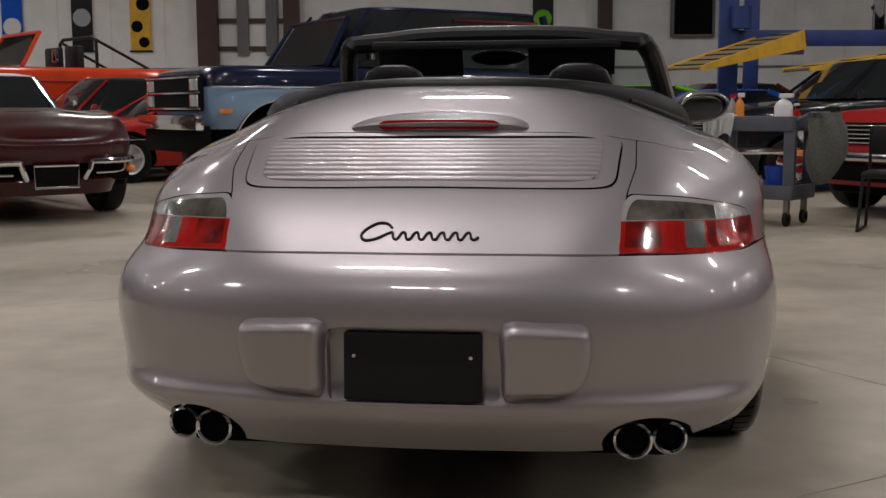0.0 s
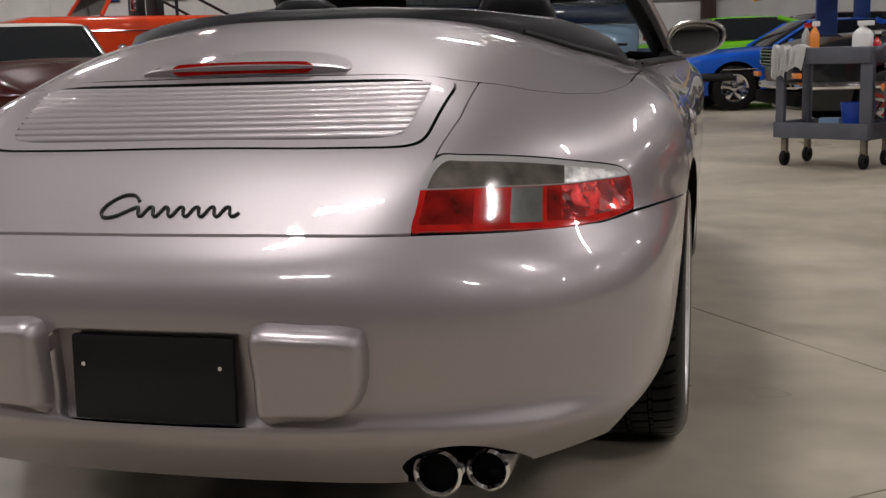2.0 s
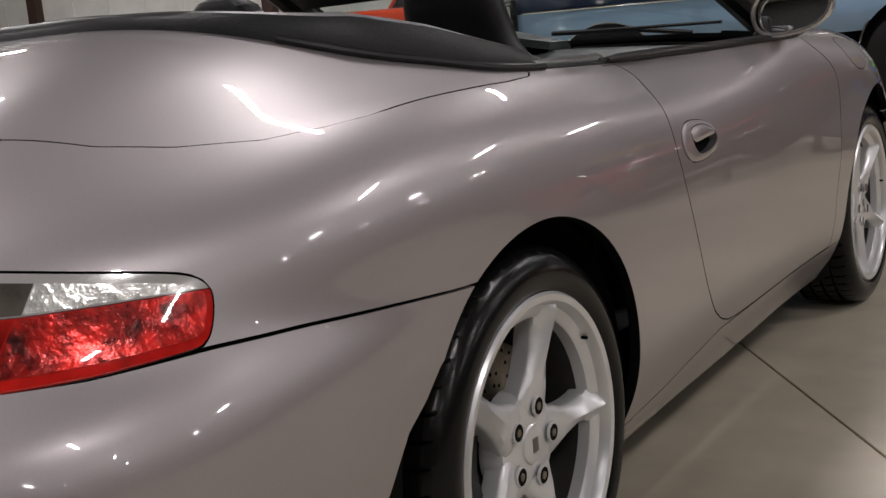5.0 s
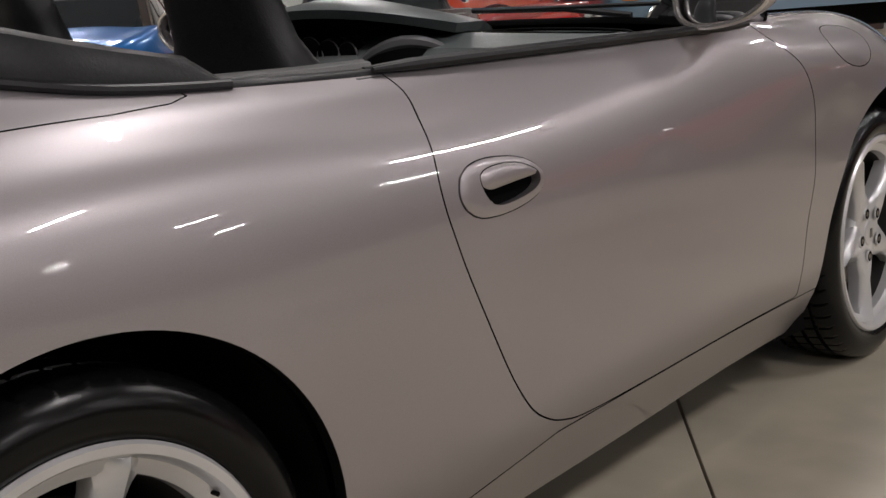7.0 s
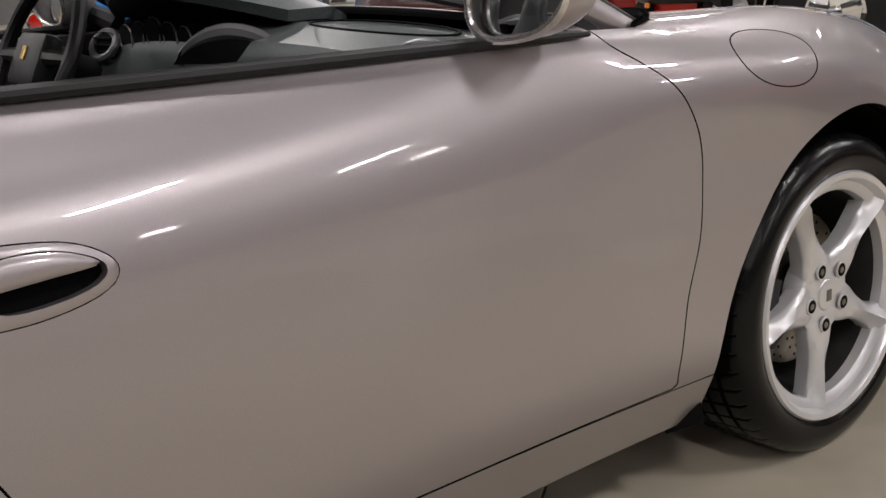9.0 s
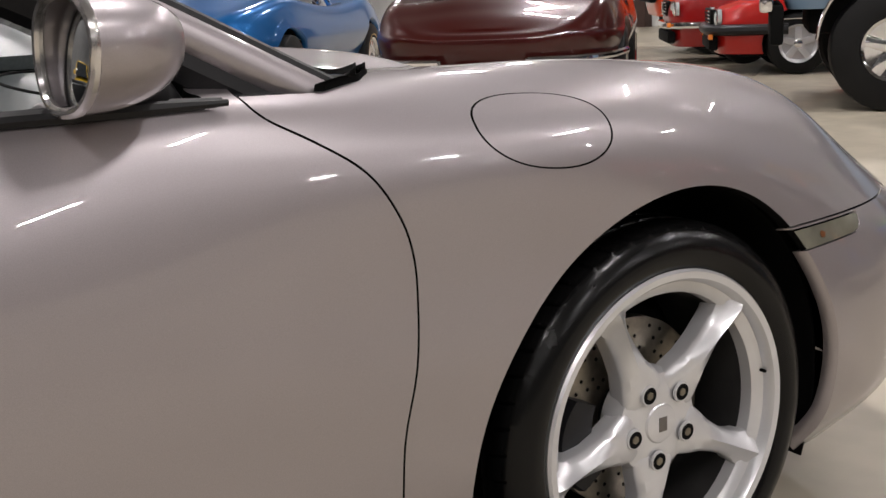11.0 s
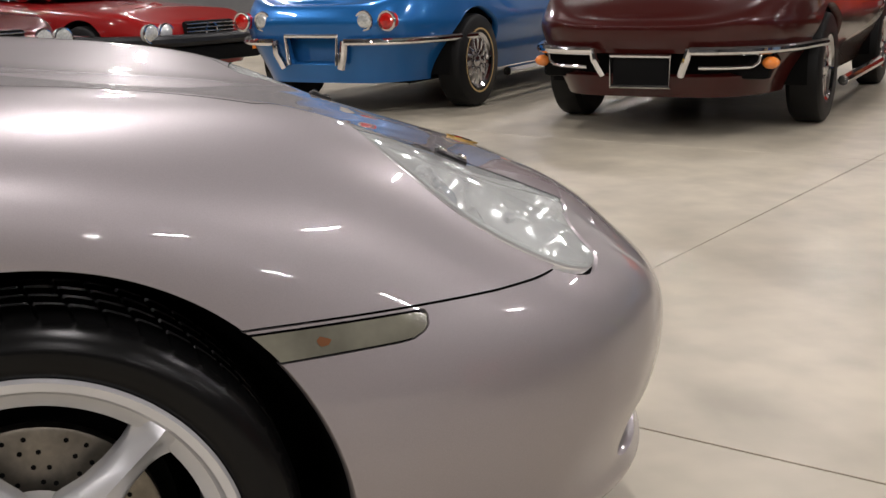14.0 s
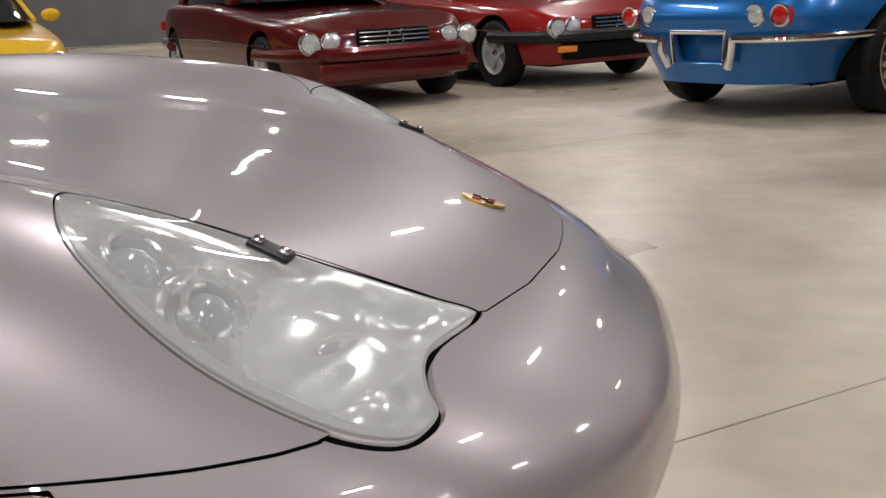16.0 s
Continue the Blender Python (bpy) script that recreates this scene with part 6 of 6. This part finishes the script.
part("cross_beam", bm, LIFT_BLUE, lift)
for (ax, ay, az), (bx, by, bz) in (((3.06, 12.95, 1.98), (1.53, 11.34, 1.46)), ((6.63, 13.2, 1.98), (2.95, 11.45, 1.44))):
    d = Vector((bx - ax, by - ay, bz - az))
    q = d.to_track_quat("Y", "Z").to_matrix().to_4x4()
    m = Matrix.Translation(((ax + bx) / 2, (ay + by) / 2, (az + bz) / 2)) @ q
    bm = bmesh.new()
    box(bm, (.52, d.length, .03), (0, 0, 0), .005, m)
    ramp = part("ramp", bm, TREAD, lift)
    for s in (-1, 1):
        bm = bmesh.new()
        vs = [m @ Vector((s * .27, yy, zz)) for yy, zz in ((-d.length / 2, .04), (d.length / 2, .03), (d.length / 2, -.03), (-d.length / 2, -.22))]
        ws = [v + m.to_3x3() @ Vector((s * .03, 0, 0)) for v in vs]
        a, b = [bm.verts.new(v) for v in vs], [bm.verts.new(v) for v in ws]
        bm.faces.new(a)
        bm.faces.new(b[::-1])
        for i in range(4):
            bm.faces.new((a[i], a[(i + 1) % 4], b[(i + 1) % 4], b[i]))
        bmesh.ops.recalc_face_normals(bm, faces=bm.faces)
        part("ramp_side", bm, LIFT_YELLOW, ramp)
    for k in range(7):
        bm = bmesh.new()
        box(bm, (.50, .03, .012), (0, -d.length / 2 + d.length * (k + .5) / 7, .02), .003, m)
        part("ramp_rib", bm, BLACK_AND_SHADE, ramp)
    bm = bmesh.new()
    box(bm, (.52, 4.6, .14), (0, 0, 0), .01, pose(ax + .42, ay + 2.4, 1.97, 0, 0, -10))
    part("runway", bm, LIFT_BLUE, lift)
up = saloon("lifted_truck", "dark blue truck raised on the lift", NAVY, (5.6, 13.8), 260, 4.9, 1.9, 1.15, 1.2, 1.75, 1.1, wheel_r=.40, tall=.2, lamps="single", grille="wide")
up.matrix_basis = Matrix.Translation((0, 0, 2.05)) @ up.matrix_basis

cart = tagged(new("service_cart"), "grey plastic service cart with two trays on castors", "cart")
CM = pose(1.80, 6.36, 0, 0, 0, -32)
cart.matrix_basis = CM
for z in (.30, .86):
    bm = bmesh.new()
    box(bm, (.74, .46, .03), (0, 0, z - .05), .01)
    tray = part("tray", bm, CART, cart)
    for sx, sy, dx, dy in ((0, 1, .76, .03), (0, -1, .76, .03), (1, 0, .03, .48), (-1, 0, .03, .48)):
        bm = bmesh.new()
        box(bm, (dx, dy, .12), (sx * .375, sy * .235, z - .02), .01)
        part("tray_wall", bm, CART, tray)
for sx in (-1, 1):
    for sy in (-1, 1):
        bm = bmesh.new()
        box(bm, (.07 if sx < 0 else .10, .05, .60), (sx * .345, sy * .205, .56), .012)
        part("upright", bm, CART, cart)
        bm = bmesh.new()
        lathe(bm, [(.02, .015), (.055, .018), (.062, .01), (.062, -.01), (.055, -.018), (.02, -.015)], 20, Matrix.Translation((sx * .32, sy * .18, .062)))
        castor = part("castor", bm, TYRE_BG, cart)
        bm = bmesh.new()
        box(bm, (.045, .05, .13), (sx * .32, sy * .18 + .0, .165), .01)
        part("castor_fork", bm, STEEL, castor)
bm = bmesh.new()
tube(bm, [(.38, -.2, .86), (.50, -.2, .92), (.50, .2, .92), (.38, .2, .86)], .018, 8)
part("push_handle", bm, CART, cart)


def bottle(name, label, at, h, r, mat, cap):
    b = tagged(new(name), label, "bottle", "bottles on the cart")
    b.matrix_basis = CM @ Matrix.Translation(at)
    bm = bmesh.new()
    lathe(bm, [(0, 0), (r, 0), (r, h * .62), (r * .8, h * .72), (r * .35, h * .82), (r * .35, h * .88)], 18, pose(0, 0, 0, 0, -90, 0))
    bmesh.ops.recalc_face_normals(bm, faces=bm.faces)
    part("bottle_body", bm, mat, b)
    bm = bmesh.new()
    box(bm, (r * 1.5, r * .7, h * .14), (r * .3, 0, h * .94), .006)
    part("trigger_cap", bm, cap, b)
    return b


bottle("spray_bottle", "orange spray bottle on the cart's tray", (-.24, .1, .825), .27, .038, ORANGE_JUICE, WHITE)
bottle("spray_bottle", "red-capped clear spray bottle on the cart's tray", (-.32, .12, .825), .26, .036, LAMP_GLASS, RED_LENS)
bottle("spray_bottle", "white jug on the cart's tray", (.16, .08, .825), .26, .075, WHITE, WHITE)
bottle("spray_bottle", "pale yellow spray bottle hung on the cart's rim", (-.405, -.10, .58), .30, .040, YELLOW_JUICE, WHITE)
bottle("polish_bottle", "small red polish bottle on the cart's tray", (.30, .02, .825), .16, .03, RED_LENS, BLACK_AND_SHADE)
bottle("polish_bottle", "small dark polish bottle on the cart's tray", (.24, .14, .825), .18, .03, BLACK_AND_SHADE, WHITE)


def draped(name, label, at, w, hang, mat, lean):
    """A cloth over the rim: folded top and a hanging part with creases."""
    bm = bmesh.new()
    rows = []
    for i, t in enumerate(np.linspace(0, 1, 14)):
        row = []
        for u in np.linspace(-.5, .5, 13):
            fold = .018 * math.sin(u * 21 + t * 3) * t + .008 * math.sin(u * 47)
            if t < .25:
                p = (u * w, .09 * (1 - t / .25) - .03, .012 * math.sin(u * 9) + .012)
            else:
                k = (t - .25) / .75
                p = (u * w * (1 - .25 * k * lean), -.035 - fold - .03 * k, -hang * k + .02 * math.sin(u * 8) * k)
            row.append(bm.verts.new(p))
        rows.append(row)
    for a, b in zip(rows, rows[1:]):
        for i in range(12):
            bm.faces.new((a[i], a[i + 1], b[i + 1], b[i]))
    bmesh.ops.solidify(bm, geom=bm.faces[:], thickness=.006)
    ob = part(name, bm, mat)
    ob.matrix_basis = CM @ Matrix.Translation(at)
    return tagged(ob, label, "cloth")


draped("towel", "white towel over the cart's rim", (-.22, -.235, .905), .20, .16, WHITE, .4)
draped("towel", "white towel over the cart's rim", (-.33, -.235, .905), .12, .22, WHITE, .2)
bm = bmesh.new()
rings = []
for z, rx, ry, off_x in ((.0, .20, .05, -.02), (-.04, .17, .07, -.01), (-.12, .19, .10, .0), (-.24, .21, .115, .01), (-.36, .20, .11, .0), (-.46, .155, .085, -.02), (-.54, .09, .055, -.05), (-.575, .03, .02, -.07)):
    ring = []
    for a in np.linspace(0, 2 * math.pi, 41)[:-1]:
        fold = 1 + .10 * math.sin(a * 5 + z * 9) + .06 * math.sin(a * 11 - z * 17)
        ring.append(bm.verts.new((off_x + rx * fold * math.cos(a), ry * fold * math.sin(a), z)))
    rings.append(ring)
for a, b in zip(rings, rings[1:]):
    for i in range(40):
        bm.faces.new((a[i], a[(i + 1) % 40], b[(i + 1) % 40], b[i]))
bm.faces.new(rings[-1])
bmesh.ops.recalc_face_normals(bm, faces=bm.faces)
bag = tagged(part("rubbish_bag", bm, CLOTH), "sagging olive grey cloth bag hung from the cart's handle", "bag")
bag.matrix_basis = CM @ pose(.60, -.10, .93, 0, 0, 75)
bm = bmesh.new()
tube(bm, [(-.12, -.02, .02), (-.06, -.05, .045), (.06, -.05, .045), (.12, -.02, .02)], .010, 8)
part("bag_tie", bm, MATT, bag)
bm = bmesh.new()
lathe(bm, [(0, 0), (.10, 0), (.13, .22), (.125, .22), (.097, .01), (0, .01)], 24, pose(0, 0, 0, 0, -90, 0))
bmesh.ops.recalc_face_normals(bm, faces=bm.faces)
ob = tagged(part("bucket", bm, BUCKET), "blue plastic bucket on the cart's lower tray", "bucket")
ob.matrix_basis = CM @ Matrix.Translation((.18, 0, .266))
bm = bmesh.new()
box(bm, (.16, .12, .10), (0, 0, .05), .02)
ob = tagged(part("supply_box", bm, PALE_BLUE), "pale blue box on the cart's lower tray", "box")
ob.matrix_basis = CM @ pose(-.05, .02, .266, 0, 0, 15)
bm = bmesh.new()
box(bm, (.30, .07, .035), (0, 0, .018), .012)
ob = tagged(part("polishing_pad", bm, CLOTH), "grey polishing pad on the cart's lower tray", "pad")
ob.matrix_basis = CM @ pose(-.18, -.10, .266, 0, 0, -8)
stool = tagged(new("tube_stool"), "black tubular workshop chair beside the cart", "chair")
stool.matrix_basis = pose(2.75, 5.75, 0, 0, 0, -20)
for s in (-1, 1):
    bm = bmesh.new()
    tube(bm, [(s * .22, .20, .80), (s * .22, .22, .45), (s * .24, .26, .013), (s * .24, -.05, .013), (s * .24, -.26, .013), (s * .22, -.20, .42), (s * .22, .18, .45)], .013, 8)
    part("chair_leg", bm, MATT, stool)
for name, c, size in (("seat", (0, 0, .45), (.46, .44, .05)), ("backrest", (0, .215, .70), (.44, .035, .22))):
    bm = bmesh.new()
    box(bm, size, c, .018)
    part(name, bm, LEATHER, stool)

# ---- the hall ----
HALL = pose(-1, 4, 0, 0, 0, 9)


def slab_box(name, size, at, mat, kind="structure", bevel=0.0):
    bm = bmesh.new()
    box(bm, size, at, bevel)
    ob = part(name, bm, mat, smooth=bevel > 0)
    ob.matrix_basis = HALL
    return tagged(ob, kind=kind)


HALF_X, BACK, FRONT, HIGH = 24, -17, 18.5, 6.6
floor = slab_box("floor", (2 * HALF_X, FRONT - BACK, .2), (0, (FRONT + BACK) / 2, -.14), BLACK_AND_SHADE)
slab_box("wall_north", (2 * HALF_X + .4, .2, HIGH), (0, FRONT + .1, HIGH / 2), WALL)
# South and east walls stay unseen; their dark colour only dims the reflections.
slab_box("wall_south", (2 * HALF_X + .4, .2, HIGH), (0, BACK - .1, HIGH / 2), UNSEEN_WALL)
slab_box("wall_west", (.2, FRONT - BACK, HIGH), (-HALF_X - .1, (FRONT + BACK) / 2, HIGH / 2), GIRT)
slab_box("wall_east", (.2, FRONT - BACK, HIGH), (HALF_X + .1, (FRONT + BACK) / 2, HIGH / 2), UNSEEN_WALL)
slab_box("ceiling", (2 * HALF_X, FRONT - BACK, .1), (0, (FRONT + BACK) / 2, HIGH + .05), CEILING)
# wall sheets with standing seams, girts, steel columns
for k in range(40):
    x = -HALF_X + .6 + k * 1.2
    slab_box("trim", (.03, .02, HIGH), (x, FRONT - .01, HIGH / 2), WALL)
for z in (1.9, 3.6, 5.3):
    slab_box("trim", (2 * HALF_X, .04, .05), (0, FRONT - .02, z), GIRT)
for x in (-21, -13.5, 4.6, 12, 19):
    slab_box("column", (.30, .28, HIGH), (x, FRONT - .16, HIGH / 2), RUST)
for k in range(9):
    slab_box("roof_beam", (.18, FRONT - BACK, .32), (-HALF_X + 3 + 5.4 * k, (FRONT + BACK) / 2, HIGH - .17), GIRT)
# steel framing beside a column
for x, w in ((-4.38, .44), (-2.5, .35)):
    slab_box("column", (w, .30, HIGH), (x, FRONT - .17, HIGH / 2), RUST)
for x in (-3.61, -2.96):
    slab_box("trim", (.26, .10, 4.4), (x, FRONT - .06, HIGH - 2.2), GIRT)
for z in (2.35, 2.97):
    slab_box("trim", (1.9, .08, .10), (-3.45, FRONT - .05, z), RUST)
window = slab_box("window_1", (.9, .10, 1.1), (6.63, FRONT - .06, 3.15), BLACK_AND_SHADE)
for (ww, hh, xx, zz) in ((1.0, .06, 0, -.55), (1.0, .06, 0, .55), (.06, 1.1, -.47, 0), (.06, 1.1, .47, 0)):
    bm = bmesh.new()
    box(bm, (ww, .14, hh), (6.63 + xx, FRONT - .08, 3.15 + zz), .008)
    part("window_frame", bm, GIRT, window)


def banner(x, colour, spots, label):
    root = tagged(new("wall_banner"), label, "banner", "banners on the wall")
    root.matrix_basis = HALL @ Matrix.Translation((x, FRONT - .05, 3.6))
    bm = bmesh.new()
    box(bm, (.47, .015, 2.6), (0, 0, 0), .004)
    part("banner_sheet", bm, colour, root)
    for (px, pz, r, mat) in spots:
        bm = bmesh.new()
        rod(bm, (px, -.012, pz), (px, -.009, pz), r, n=28)
        part("banner_mark", bm, mat, root)
    for s in (-1, 1):
        bm = bmesh.new()
        rod(bm, (-.26, -.01, s * 1.3), (.26, -.01, s * 1.3), .02)
        part("banner_rod", bm, MATT, root)


PALE = material("banner_grey", (.35, .36, .38), .6)
banner(-8.78, ROYAL, [(0, -.75, .2, WHITE)], "blue and white hanging banner on the wall")
banner(-7.22, MATT, [(0, -.55, .20, PALE), (0, .4, .22, PALE)], "black hanging banner with grey discs")
banner(-5.91, LIFT_YELLOW, [(.06, -.25, .15, BLACK_AND_SHADE), (-.08, -.75, .13, BLACK_AND_SHADE), (.07, -1.1, .12, BLACK_AND_SHADE), (-.05, .5, .16, BLACK_AND_SHADE)], "yellow hanging banner with black marks")
banner(3.2, MATT, [(0, -.6, .2, GREEN), (0, .5, .18, GREEN)], "black and green hanging banner")

# ceiling lights: long fixtures in rows

def ceiling_light(x, y):
    root = tagged(new("ceiling_light"), "long white fluorescent ceiling light", "ceiling light", "ceiling lights")
    root.matrix_basis = pose(x, y, HIGH - .55, 0, 0, 80)
    bm = bmesh.new()
    box(bm, (.42, 1.30, .08), (0, 0, .05), .01)
    part("housing", bm, WHITE, root)
    bm = bmesh.new()
    for s in (-1, 1):
        rod(bm, (0, s * .5, .09), (0, s * .5, .5), .006, n=6)
    part("hanger", bm, STEEL, root)
    lamp = bpy.data.lights.new("tubes", "AREA")
    lamp.shape, lamp.size, lamp.size_y, lamp.energy, lamp.color = "RECTANGLE", .11, 1.25, LAMP_POWER, LAMP_COLOUR
    ob = new("tubes", lamp)
    ob.parent = root


for i in range(7):
    for j in range(5):
        x, y = -20.9 + 6.6 * i, -7.5 + 5.6 * j
        local = HALL.inverted() @ Vector((x, y, 0))
        if abs(local.x) < HALF_X - 1 and BACK + 1 < local.y < FRONT - 1:
            ceiling_light(x, y)

# ---- floor: concrete bays with open joints and stains ----
BAY = 3.95
SAW = pose(-.531, 3.252, 0, 0, 0, 36.5)
for i in range(-7, 7):
    for j in range(-7, 7):
        c = SAW @ Vector(((i + .5) * BAY, (j + .5) * BAY, 0))
        local = HALL.inverted() @ c
        if abs(local.x) > HALF_X + 2.5 or not BACK - 2.5 < local.y < FRONT + 2.5:
            continue
        bm = bmesh.new()
        box(bm, (BAY - .006, BAY - .006, .08), (0, 0, -.04), .003)
        ob = part("floor_bay", bm, FLOOR, smooth=False)
        ob.parent = floor
        ob.matrix_basis = HALL.inverted() @ Matrix.Translation((c.x, c.y, 0)) @ SAW.to_3x3().to_4x4()
